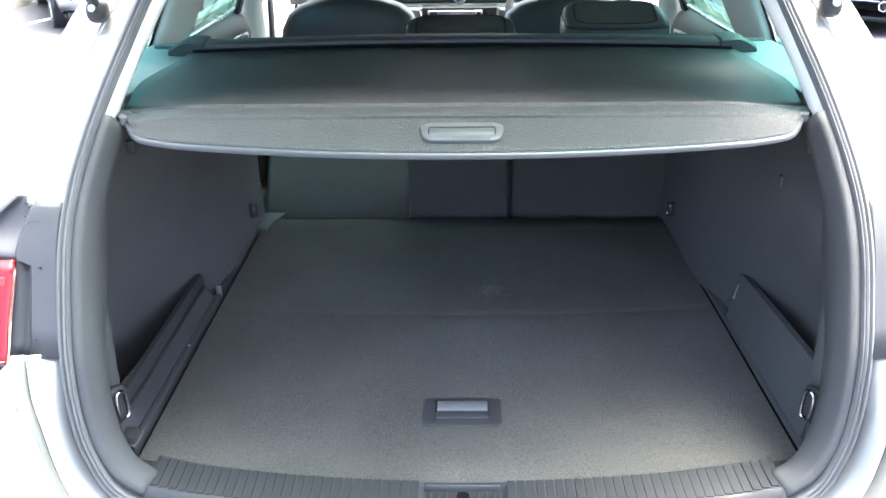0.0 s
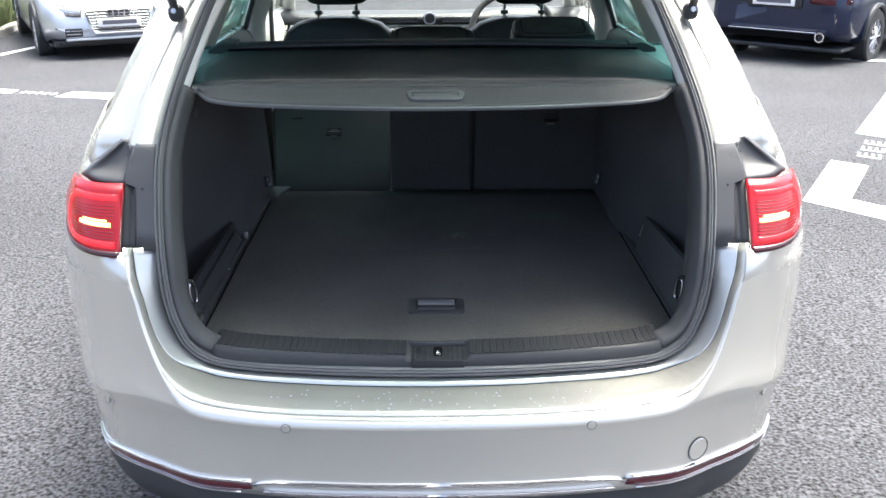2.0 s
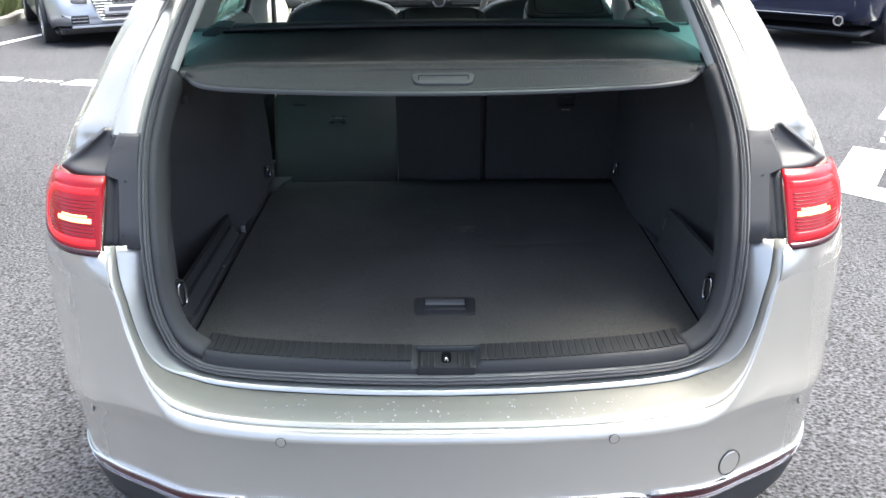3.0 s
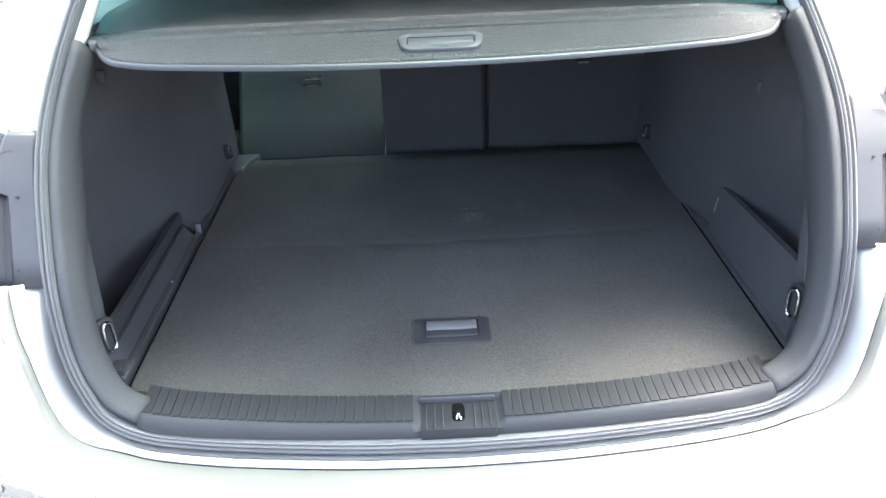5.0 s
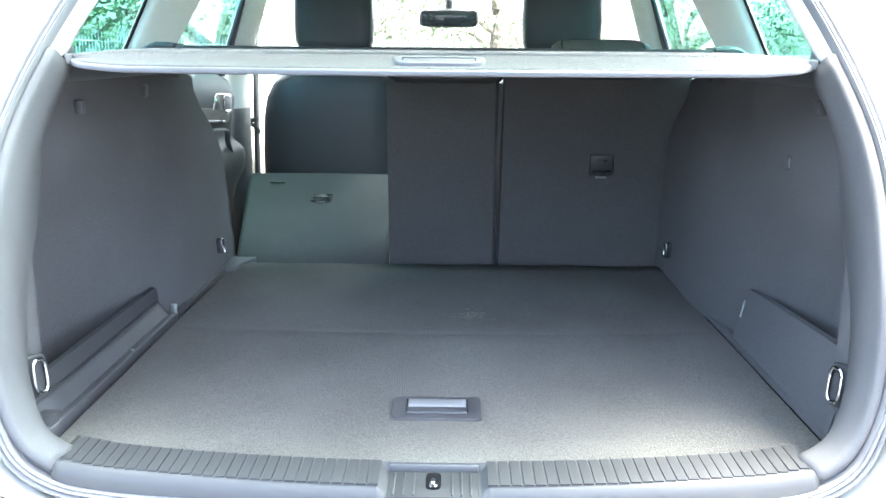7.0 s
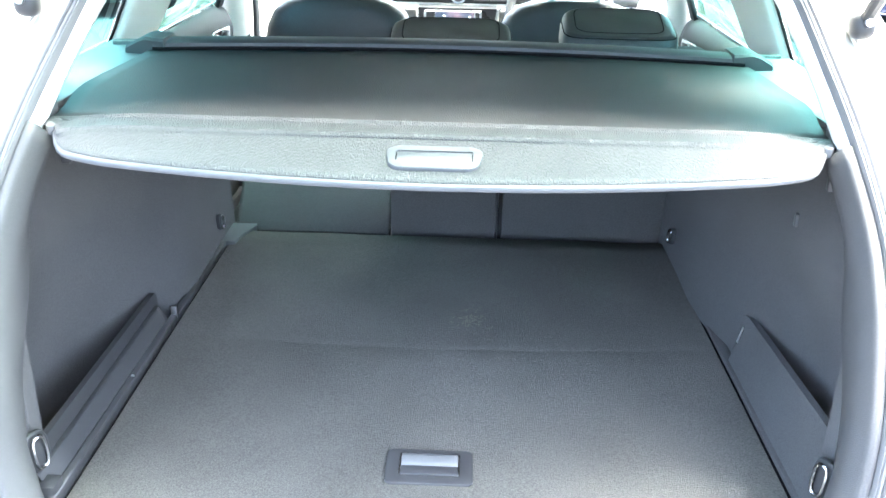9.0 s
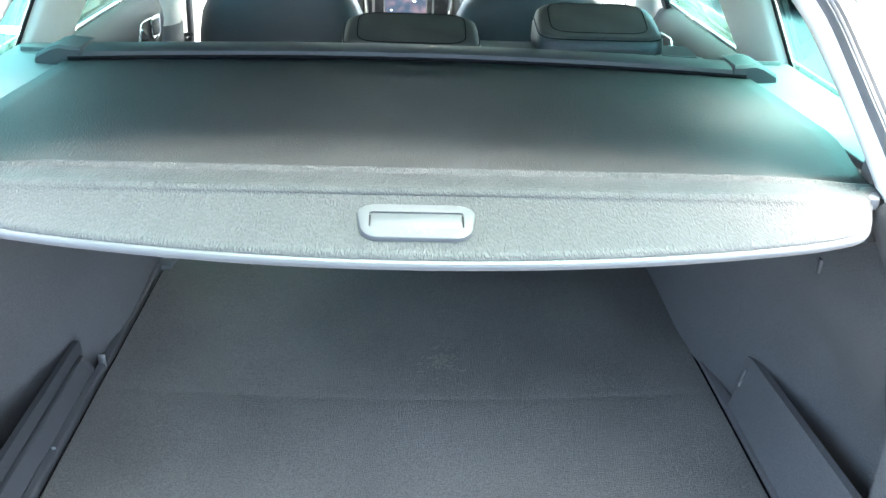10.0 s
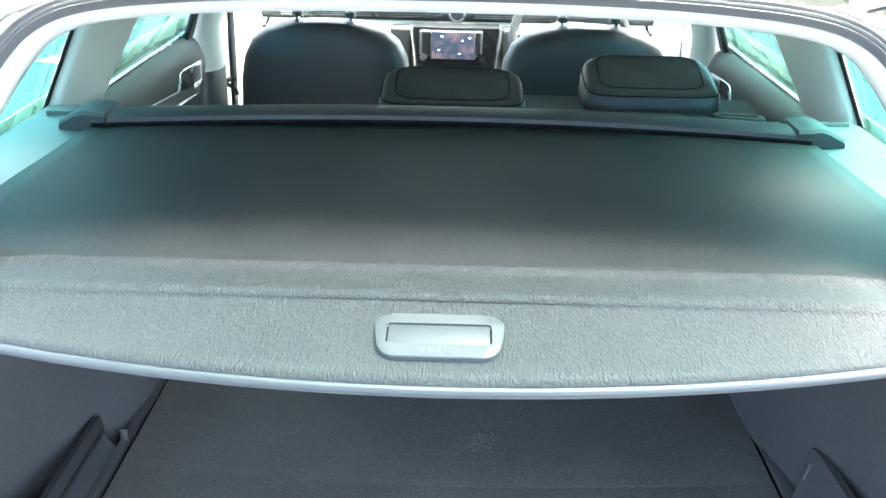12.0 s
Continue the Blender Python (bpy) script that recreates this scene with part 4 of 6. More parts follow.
for s in (1, -1):
    mir = lambda rws: [[(s * x, y, z) for x, y, z in r] for r in rws]
    part("quarter_window", loft(mir(slanted(0.30, 0.945, 1.13, 1.43, 1.0, 0.46, 0.012))), TEAL_GLASS, car, "teal tinted rear side window")
    part("window_print", loft(mir(slanted(0.932, 0.952, 1.13, 1.43, 0.46, 0.46, 0.006))), BLACK_PRINT, car, "black window border", thick=0.003)
    part("window_print", loft(mir(slanted(0.30, 0.945, 1.128, 1.143, 1.0, 0.46, 0.004))), BLACK_PRINT, car, thick=0.003)
    cp = []
    for i in range(9):
        z = 1.10 + 0.34 * i / 8
        a, b = 0.932 + 0.46 * (z - 1.10), 1.185 + 0.85 * (z - 1.10)
        x = win_x(z)
        cp.append(spline([(s * (x + 0.004), a, z), (s * (x - 0.012), a + 0.012, z), (s * (x - 0.022), a + 0.08, z), (s * (x - 0.026), b - 0.08, z), (s * (x - 0.018), b - 0.015, z), (s * (x - 0.002), b, z)], 3))
    part("middle_pillar_trim", loft(cp), CREAM, car, "cream pillar trim between the side windows", thick=0.003, smooth=60)
    part("rear_door_window", loft(mir(slanted(1.16, 1.86, 1.09, 1.43, 0.8, 0.1, 0.012))), DOOR_GLASS, car, "green tinted rear door window")
    part("front_door_window", loft(mir(slanted(2.02, 2.98, 1.06, 1.40, 0.15, -1.5, 0.012))), CLEAR_GLASS, car, "clear front door window")
    # rear door
    dr = []
    for y in (1.17, 1.2, 1.5, 1.76, 1.87, 1.91):
        e = 0.02 * step(1.80, 1.91, y)
        dr.append(spline([(s * 0.735, y, 1.098 - e), (s * 0.722, y, 1.104 - e), (s * 0.705, y, 1.094 - e), (s * 0.690, y, 1.062 - e), (s * 0.686, y, 1.015), (s * 0.692, y, 0.97), (s * 0.70, y, 0.90), (s * 0.66, y, 0.86), (s * 0.66, y, 0.80), (s * 0.70, y, 0.70), (s * 0.70, y, 0.45)], 3))
    dr.insert(0, [Vector((s * 0.734, v.y - 0.004, v.z)) for v in dr[0]])
    door = part("rear_door", loft(dr), DOOR_TRIM, car, "dark rear door lining", thick=0.004, smooth=50)
    fall = lambda y: -0.10 * (y - 1.40)
    part("door_inlay", loft([[(s * 0.6865, y, 1.027 + fall(y)), (s * 0.6835, y, 1.024 + fall(y)), (s * 0.6865, y, 0.998 + fall(y)), (s * 0.690, y, 0.982 + 0.7 * fall(y))] for y in (1.30, 1.45, 1.60, 1.70, 1.80, 1.84)]), WOOD, door, "pale grey-brown inlay", thick=0.002)
    part("door_strip", loft([[(s * 0.690, y, z + 0.0045), (s * 0.684, y, z), (s * 0.690, y, z - 0.0045)] for y, z in ((1.40, 0.984), (1.52, 0.975), (1.66, 0.965), (1.80, 0.956))]), SATIN, door, "satin metal strip", thick=0.002)
    # pull handle moulded into the arm rest
    pull = spline([(s * 0.676, 1.52, 0.945), (s * 0.664, 1.66, 0.940), (s * 0.660, 1.70, 0.928), (s * 0.664, 1.72, 0.900), (s * 0.668, 1.78, 0.850), (s * 0.672, 1.79, 0.79)], 4)
    part("pull_handle", tube(pull, [0.008] * len(pull), 10, flat=0.7), SHELF, door, "grey pull handle of the arm rest")
    bowl = [(1.640, 1.002), (1.655, 1.026), (1.672, 1.040), (1.700, 1.043), (1.840, 1.034), (1.852, 1.028), (1.850, 0.990), (1.838, 0.981), (1.720, 0.988)]
    recess = part("handle_recess", capped([[(s * x, y, z) for y, z in bowl] for x in (0.692, 0.6835, 0.6825)]), GRILLE_BLACK, door, "black handle recess", smooth=25)
    edge = spline([(s * 0.682, y, z) for y, z in bowl[:7]], 3)
    part("recess_edge", tube(edge, [0.0018] * len(edge), 6), SATIN, recess, "satin metal edge of the recess")
    part("handle_wedge", capped([[(s * x, y, z) for y, z in ((1.646, 1.005), (1.664, 1.031), (1.676, 1.022), (1.700, 1.008), (1.722, 0.998), (1.700, 0.996))] for x in (0.684, 0.679, 0.677)]), CHROME, recess, "bright wedge of the handle", smooth=25)
    loop = spline([(s * 0.680, y, z) for y, z in ((1.768, 1.036), (1.838, 1.030), (1.848, 1.024), (1.842, 0.992), (1.836, 0.986), (1.772, 0.990), (1.762, 0.996), (1.760, 1.028), (1.768, 1.036))], 3)
    part("door_handle", tube(loop, [0.0026] * len(loop), 8), SATIN, recess, "satin metal inner door handle")
    part("handle_flap", box((min(s * 0.679, s * 0.6825), 1.764, 0.992), (max(s * 0.679, s * 0.6825), 1.840, 1.028), 0.001), PANEL_PLASTIC, recess, "grey handle flap")
    part("handle_tip", cushion((-0.003, -0.032, -0.005), (0.003, 0.032, 0.005), pose(s * 0.678, 1.795, 0.984), nx=8, ny=6), CHROME, recess, "bright tip below the handle")
    part("window_ledge_strip", box((s * 0.712, 1.15, 1.101), (s * 0.722, 1.86, 1.110), 0.002), SATIN, door)
    # door frame and B pillar
    bp = []
    for z in (0.5, 0.8, 1.0, 1.1, 1.2, 1.3, 1.42):
        x = min(0.715, win_x(z)) - 0.01
        y = 1.985 - 0.06 * step(1.0, 1.42, z)
        bp.append(spline([(s * (x + 0.03), y - 0.055, z), (s * (x - 0.012), y - 0.05, z), (s * (x - 0.04), y, z), (s * (x - 0.035), y + 0.05, z), (s * (x + 0.02), y + 0.08, z)], 3))
    low = [[(x, y, z) for x, y, z in r] for r in bp if r[0][2] < 0.99]
    low.append([(x, y, 0.985) for x, y, z in low[-1]])
    part("pillar_foot", loft([[(x - s * 0.006, y - 0.006, z) for x, y, z in r] for r in low]), RIM_PLASTIC, car, "dark plastic pillar foot", thick=0.003, smooth=60)
    part("door_pillar", loft(bp), CREAM, car, "cream door pillar trim", thick=0.003, smooth=60)
    part("door_frame", loft(mir(slanted(1.84, 1.90, 1.09, 1.43, 0.1, 0.0, 0.0))), BLACK_PLASTIC, car, "black door frame", thick=0.012)
    fd = []
    for y in (2.05, 2.4, 2.8, 3.05):
        fd.append(spline([(s * 0.745, y, 1.06), (s * 0.72, y, 1.065), (s * 0.69, y, 1.02), (s * 0.69, y, 0.95), (s * 0.70, y, 0.86), (s * 0.66, y, 0.80), (s * 0.70, y, 0.45)], 3))
    fdoor = part("front_door", loft(fd), CREAM, car, "pale front door lining", thick=0.004, smooth=50)
    lever = spline([(s * 0.675, 2.60, 0.99), (s * 0.665, 2.63, 0.985), (s * 0.665, 2.70, 1.0), (s * 0.668, 2.71, 1.03)], 4)
    part("door_handle", tube(lever, [0.008] * len(lever), 8), CHROME, fdoor, "chrome inner door handle")
    rail = spline([(s * 0.590, 0.72, 1.415), (s * 0.612, 1.2, 1.425), (s * 0.612, 1.9, 1.418), (s * 0.60, 2.35, 1.395), (s * 0.66, 2.75, 1.20), (s * 0.72, 3.05, 0.99)], 5)
    part("roof_rail_trim", tube(rail, [0.032] * len(rail), 10), CREAM, car, "cream trim along the roof and front pillar")
    outer = [(x * 1.055, y, z + 0.02) for x, y, z in rail]
    part("roof_side", tube(outer, [0.03] * len(outer), 10), SILVER, car, "silver roof side")
    # belts
    bx = s * 0.640
    strap = [[(bx + dx * 0.35, 2.062 - 0.04 * t + dx, 1.36 - 0.62 * t) for dx in (-0.017, 0.017)] for t in [k / 10 for k in range(11)]]
    belt = part("seat_belt", loft(strap), BLACK_PLASTIC, car, "black front seat belt", thick=0.0015)
    tongue = spline([(bx - s * 0.004, 2.020, 0.945), (bx + s * 0.016, 2.032, 0.940), (bx + s * 0.020, 2.035, 0.928), (bx - s * 0.002, 2.030, 0.915), (bx - s * 0.010, 2.026, 0.898)], 3)
    part("buckle", tube(tongue, [0.007] * len(tongue), 8), BLACK_PLASTIC, belt, "black belt tongue")

# rear seat: two upright backs and one folded flat
def seat_back(x0, x1, label, puff=0.012):
    """An upright back with a felt rear face, leaning to the rear."""
    rws = []
    for z in (0.60, 0.66, 0.68, 0.80, 0.95, 1.09, 1.122, 1.128):
        y = 1.182 - 0.2 * (z - 0.66)
        rnd = 0.006 * step(1.11, 1.128, z)
        rws.append([(x0 + 0.004, y + 0.11, z), (x0, y + 0.05, z), (x0 + 0.0002, y + 0.001 + rnd, z), (x0 + 0.001, y + rnd, z), (x0 + 0.03, y + rnd, z), ((x0 + x1) / 2, y + rnd, z), (x1 - 0.03, y + rnd, z), (x1 - 0.010, y + rnd, z), (x1 - 0.002, y + 0.010 + rnd, z), (x1, y + 0.05, z), (x1 - 0.004, y + 0.11, z)])
    return part("rear_seat_back", capped(rws), SEAT_FELT, car, label, smooth=40)


centre_back = seat_back(-0.137, 0.128, "dark felt back of the middle rear seat")
right_back = seat_back(0.137, 0.575, "dark felt back of the rear seat, standing upright")
part("gap_shade_strip", box((0.128, 1.20, 0.62), (0.137, 1.26, 1.10)), GRILLE_BLACK, centre_back)


def seat_lock(c, m, parent):
    p = pose(*c) @ m
    lock = part("seat_anchor", box((-0.028, -0.003, -0.024), (0.028, 0.004, 0.024), 0.004, 2, None, p), BLACK_PLASTIC, parent, "black recess with a bright child seat anchor")
    rim = [p @ Vector((x, -0.004, z)) for x, z in ((-0.028, -0.024), (0.028, -0.024), (0.028, 0.024), (-0.028, 0.024), (-0.028, -0.024))]
    part("anchor_rim", tube(rim, [0.002] * 5, 6), BLACK_PLASTIC, lock)
    u = [p @ Vector(q) for q in ((-0.020, -0.004, -0.014), (-0.020, -0.012, -0.013), (0.020, -0.012, -0.013), (0.020, -0.004, -0.014))]
    part("anchor_bar", tube(u, [0.0032] * 4, 6), CHROME, lock)
    part("label_bar", box((-0.013, -0.0035, -0.033), (0.013, 0.001, -0.029), 0.0005, 1, None, p), GRIP, lock, "small pale printed label")
    part("anchor_catch", box((-0.012, -0.009, 0.010), (0.012, -0.004, 0.015), 0.001, 1, None, p), CHROME, lock)


seat_lock((0.376, 1.129, 0.912), pose(0, 0, 0, 11), right_back)
fold = []
for t in (0, 0.04, 0.3, 0.6, 0.94, 1.0):
    y, z = 1.168 + 0.68 * t, 0.664 + 0.135 * t
    xl, xr = -0.524 - 0.104 * t, -0.142
    e = 0.012 * (t in (0, 1.0))
    fold.append([(xl + 0.01, y, z - 0.10), (xl, y, z - 0.03), (xl + 0.003, y, z - 0.008 - e), (xl + 0.012, y, z - e), ((xl + xr) / 2, y, z - e + 0.002), (xr - 0.012, y, z - e), (xr - 0.003, y, z - 0.008 - e), (xr, y, z - 0.03), (xr - 0.01, y, z - 0.10)])
folded = part("folded_seat_back", capped(fold), SEAT_FELT, car, "rear seat back folded down, its felt side up", smooth=40)
seat_lock((-0.361, 1.583, 0.749), pose(0, 0, 0, -79), folded)
part("release_slot", box((-0.022, -0.004, -0.002), (0.022, 0.004, 0.003), 0.001, 1, None, pose(-0.515, 1.72, 0.776, 11)), GRILLE_BLACK, folded)
part("rear_bench", box((-0.62, 1.27, 0.35), (0.62, 1.80, 0.60), 0.05, 3), LEATHER, car, "black leather rear bench")
part("cabin_floor", box((-0.70, 1.15, 0.30), (0.70, 3.1, 0.34), 0.01), LINING, car)
part("bulkhead", box((-0.74, 3.10, 0.28), (0.74, 3.14, 0.97), 0.01), LINING, car, "dark carpeted front bulkhead")
for s in (1, -1):
    part("door_sill", box((min(s * 0.685, s * 0.75), 1.15, 0.28), (max(s * 0.685, s * 0.75), 3.12, 0.50), 0.01), LINING, car, "dark sill below the doors")
part("boot_tub", box((-0.66, 0.0, 0.48), (0.66, 1.2, 0.50), 0.01), LINING, car)


def rear_headrest(x0, x1, z0, z1, y0=1.075, d=0.17):
    w = (x1 - x0) / 2
    c = Vector(((x0 + x1) / 2, y0 + d / 2, (z0 + z1) / 2))
    rws = []
    for z, inset, sh in ((z0, 0.014, 0.0), (z0 + 0.012, 0.003, -0.002), (z0 + 0.35 * (z1 - z0), 0.0, 0.0), (z0 + 0.70 * (z1 - z0), 0.002, 0.002), (z0 + 0.90 * (z1 - z0), 0.008, 0.007), (z1 - 0.003, 0.016, 0.012), (z1, 0.030, 0.016)):
        ring = []
        for k in range(40):
            a = 2 * math.pi * k / 40
            ca, sa = math.cos(a), math.sin(a)
            f = lambda v, p: math.copysign(abs(v) ** p, v)
            dep = (d / 2 - inset * 0.7)
            ring.append((c.x + (w - inset) * f(ca, 0.34), c.y + sh * 0.6 + dep * f(sa, 0.36), z + 0.020 * (f(sa, 0.36)) * ((z - z0) / (z1 - z0)) ** 2))
        rws.append(ring)
    h = part("rear_headrest", capped(rws), LEATHER, car, "black leather rear headrest with stitched seams", smooth=60)
    f = lambda v, p: math.copysign(abs(v) ** p, v)
    turn = [2 * math.pi * k / 48 for k in range(49)]
    rise = lambda a, t: 0.020 * f(math.sin(a), 0.36) * t * t
    side_seam = [(c.x + (w - 0.004) * f(math.cos(a), 0.34), c.y + 0.003 + (d / 2 - 0.003) * f(math.sin(a), 0.36), z0 + 0.80 * (z1 - z0) + rise(a, 0.80)) for a in turn]
    part("side_seam", tube(side_seam, [0.0011] * 49, 6), VOID, h, "dark sewn seam")
    top_seam = [(c.x + (w - 0.031) * f(math.cos(a), 0.36), c.y + 0.010 + (d / 2 - 0.024) * f(math.sin(a), 0.38), z1 + 0.0002 + 0.020 * f(math.sin(a), 0.38) * (d / 2 - 0.024) / (d / 2 - 0.021)) for a in turn]
    part("top_seam", tube(top_seam, [0.0010] * 49, 6), VOID, h, "dark sewn seam")
    for x in (c.x - 0.05, c.x + 0.05):
        part("headrest_post", tube([(x, c.y, z0 - 0.04), (x, c.y, z0 + 0.01)], [0.006] * 2, 8), SATIN, h)


rear_headrest(-0.140, 0.140, 1.102, 1.156, 1.080, 0.15)
rear_headrest(0.246, 0.504, 1.113, 1.186, 1.080, 0.155)
for x0, x1 in ((-0.12, 0.12), (0.16, 0.585)):
    part("seat_top", cushion((x0, 1.11, 1.02), (x1, 1.27, 1.102), Matrix(), nx=12, ny=8), LEATHER, car, "black leather top of the rear seat")


def front_seat(s):
    st = thing("front_seat", "", "")
    st.parent = car
    st["label"] = "black leather front seat"
    x0, x1 = (0.119, 0.612)
    rws = []
    for z, inset in ((0.40, 0.03), (0.60, 0.005), (0.85, 0.0), (0.96, 0.005), (1.02, 0.016), (1.065, 0.038), (1.095, 0.075), (1.112, 0.125), (1.119, 0.18)):
        y = 1.935 + 0.14 * (0.85 - z) * -0.2
        row = []
        for k in range(32):
            a = 2 * math.pi * k / 32
            f = lambda v, p: math.copysign(abs(v) ** p, v)
            row.append((s * ((x0 + x1) / 2 + ((x1 - x0) / 2 - inset) * f(math.cos(a), 0.5)), y + 0.075 + (0.075 - inset * 0.15) * f(math.sin(a), 0.7), z))
        rws.append(row)
    part("backrest", capped(rws), LEATHER, st, "black leather backrest", smooth=60)
    part("seat", cushion((min(s * x0, s * x1), 2.0, 0.40), (max(s * x0, s * x1), 2.5, 0.58), Matrix()), LEATHER, st, "black leather seat cushion")
    hx = s * 0.372
    part("headrest", cushion((hx - 0.13, 1.985, 1.165), (hx + 0.13, 2.085, 1.375), Matrix(), power=5), LEATHER, st, "black leather headrest")
    for x in (hx - 0.075, hx + 0.075):
        part("headrest_post", tube([(x, 2.03, 1.10), (x, 2.03, 1.19)], [0.007] * 2, 8), CHROME, st, "chrome post")
        part("post_guide", disc((x, 2.03, 1.128), (0, 0, 1), 0.016, 0.014, 16), BLACK_PLASTIC, st)


front_seat(1)
front_seat(-1)

# dashboard
dash = thing("dashboard", "", "")
dash.parent = car
dash["label"] = "dark dashboard with a pale lower half"
dr = [[(x, 3.10, 0.99), (x, 2.95, 1.045 + 0.012 * step(0.1, 0.5, x)), (x, 2.76, 1.055 + 0.02 * step(0.15, 0.35, x)), (x, 2.70, 1.045), (x, 2.69, 1.02), (x, 2.70, 1.005)] for x in [0.72 * k / 12 for k in range(-12, 13)]]
part("dash_top", loft([spline(r, 3) for r in dr]), BLACK_PLASTIC, dash, "dark dashboard top", thick=0.004, smooth=50)
dl = [[(x, 2.70, 1.006), (x, 2.685, 0.99), (x, 2.66, 0.94), (x, 2.70, 0.85), (x, 2.74, 0.70), (x, 2.8, 0.5)] for x in [0.72 * k / 12 for k in range(-12, 13)]]
part("dash_lower", loft([spline(r, 3) for r in dl]), CREAM, dash, "pale lower dashboard", thick=0.004, smooth=50)
for x0, x1 in ((-0.62, -0.055), (0.055, 0.20)):
    part("vent_strip", box((x0, 2.676, 1.016), (x1, 2.70, 1.044), 0.003), BLACK_PLASTIC, dash, "dark air vent strip")
    for z in (1.023, 1.030, 1.037):
        part("vent_slat", box((x0 + 0.004, 2.672, z - 0.0015), (x1 - 0.004, 2.680, z + 0.0015)), SATIN, dash)
part("dash_clock", disc((0.0, 2.69, 1.034), (0, -1, 0.1), 0.030, 0.02, 28), SATIN, dash, "round clock in a chrome ring")
part("clock_face", disc((0.0, 2.675, 1.036), (0, -1, 0.1), 0.023, 0.006, 28), BLACK_PLASTIC, dash)
part("centre_console", capped([[(x, y, z) for x, z in ((-0.150, 1.000), (0.147, 1.000), (0.135, 0.90), (0.118, 0.70), (-0.124, 0.70), (-0.140, 0.90))] for y in (2.70, 2.606, 2.602)]), GRILLE_BLACK, dash, "black centre console", smooth=20)
for s in (1, -1):
    part("console_trim", tube([(-0.0015 + s * 0.1525, 2.606, 0.998), (-0.0025 + s * 0.141, 2.604, 0.90), (-0.003 + s * 0.124, 2.604, 0.70)], [0.006] * 3, 8), SATIN, dash, "satin trim beside the console")
    part("console_cheek", box((min(s * 0.158, s * 0.230), 2.615, 0.74), (max(s * 0.158, s * 0.230), 2.70, 0.995), 0.012, 3), DOOR_TRIM, dash, "dark dashboard panel beside the console")
scr = thing("infotainment_screen", "", "")
scr.parent = car
scr["label"] = "lit navigation screen in a silver frame"
part("screen_frame", box((-0.128, 2.585, 0.905), (0.090, 2.601, 0.992), 0.006), SATIN, scr, "silver screen surround")
part("screen_panel", box((-0.119, 2.5825, 0.910), (0.082, 2.587, 0.987), 0.003), GRILLE_BLACK, scr)
part("screen_bezel", box((-0.088, 2.578, 0.897), (0.066, 2.592, 0.992), 0.003), SATIN, scr)
for x in (-0.112, 0.086):
    part("knob", disc((x, 2.588, 0.905), (0, -1, 0), 0.014, 0.02, 20), CHROME, scr, "chrome knob")


# map on the screen: a dark ground with lines of light in reds and greys
def map_material():
    m = bpy.data.materials.new("lit_map_display")
    m.use_nodes = True
    n, l = m.node_tree.nodes, m.node_tree.links
    b = n["Principled BSDF"]
    co, no, ra = n.new("ShaderNodeTexCoord"), n.new("ShaderNodeTexNoise"), n.new("ShaderNodeValToRGB")
    no.inputs["Scale"].default_value, no.inputs["Detail"].default_value = 32, 3
    ra.color_ramp.elements[0].position, ra.color_ramp.elements[0].color = 0.44, (0.012, 0.016, 0.026, 1)
    ra.color_ramp.elements[1].position, ra.color_ramp.elements[1].color = 0.66, (0.05, 0.032, 0.04, 1)
    l.new(co.outputs["Object"], no.inputs["Vector"])
    l.new(no.outputs["Fac"], ra.inputs["Fac"])
    l.new(ra.outputs[0], b.inputs["Emission Color"])
    b.inputs["Emission Strength"].default_value = 0.26
    b.inputs["Base Color"].default_value = (0.02, 0.02, 0.025, 1)
    b.inputs["Roughness"].default_value = 0.2
    return m


part("display", box((-0.084, 2.574, 0.899), (0.062, 2.580, 0.990), 0.001), map_material(), scr, "dark lit map")
MARK = glow("screen_mark", (0.9, 0.95, 1.0), 0.28, (0.2, 0.2, 0.2))
for x, z in ((-0.05, 0.975), (0.02, 0.962), (0.012, 0.918), (0.045, 0.972), (-0.06, 0.93)):
    part("screen_mark", box((x - 0.004, 2.5715, z - 0.0018), (x + 0.004, 2.5735, z + 0.0018)), MARK, scr)
# steering wheel on the driver's side
wheel_m = pose(0.37, 2.44, 1.0, 62, 0, 0)
rimpts = [wheel_m @ Vector((0.185 * math.cos(a), 0.185 * math.sin(a), 0)) for a in [2 * math.pi * k / 40 for k in range(41)]]
steer = part("steering_wheel", tube(rimpts, [0.015] * 41, 10, up=(0.1, 0.9, 0.4)), LEATHER, car, "black leather steering wheel")
part("steering_hub", cushion((-0.075, -0.06, -0.02), (0.075, 0.06, 0.02), wheel_m, nx=10, ny=6), BLACK_PLASTIC, steer)
for a in (0.1, math.pi - 0.1, -math.pi / 2):
    part("spoke", tube([wheel_m @ Vector((0.05 * math.cos(a), 0.05 * math.sin(a), 0)), wheel_m @ Vector((0.18 * math.cos(a), 0.18 * math.sin(a), 0))], [0.016, 0.010], 6, flat=0.5), SATIN, steer)
mirror = part("rear_view_mirror", cushion((-0.115, -0.018, -0.036), (0.115, 0.018, 0.036), pose(0.0, 2.58, 1.295, 5), nx=12, ny=8, power=5), BLACK_PLASTIC, car, "dark rear-view mirror")
part("mirror_glass", box((-0.105, -0.021, -0.029), (0.105, -0.017, 0.029), 0.006, 2, None, pose(0.0, 2.58, 1.295, 5)), DARK_GLASS, mirror)
part("mirror_stem", tube([(0, 2.59, 1.32), (0, 2.56, 1.40)], [0.012, 0.016], 8), BLACK_PLASTIC, mirror)
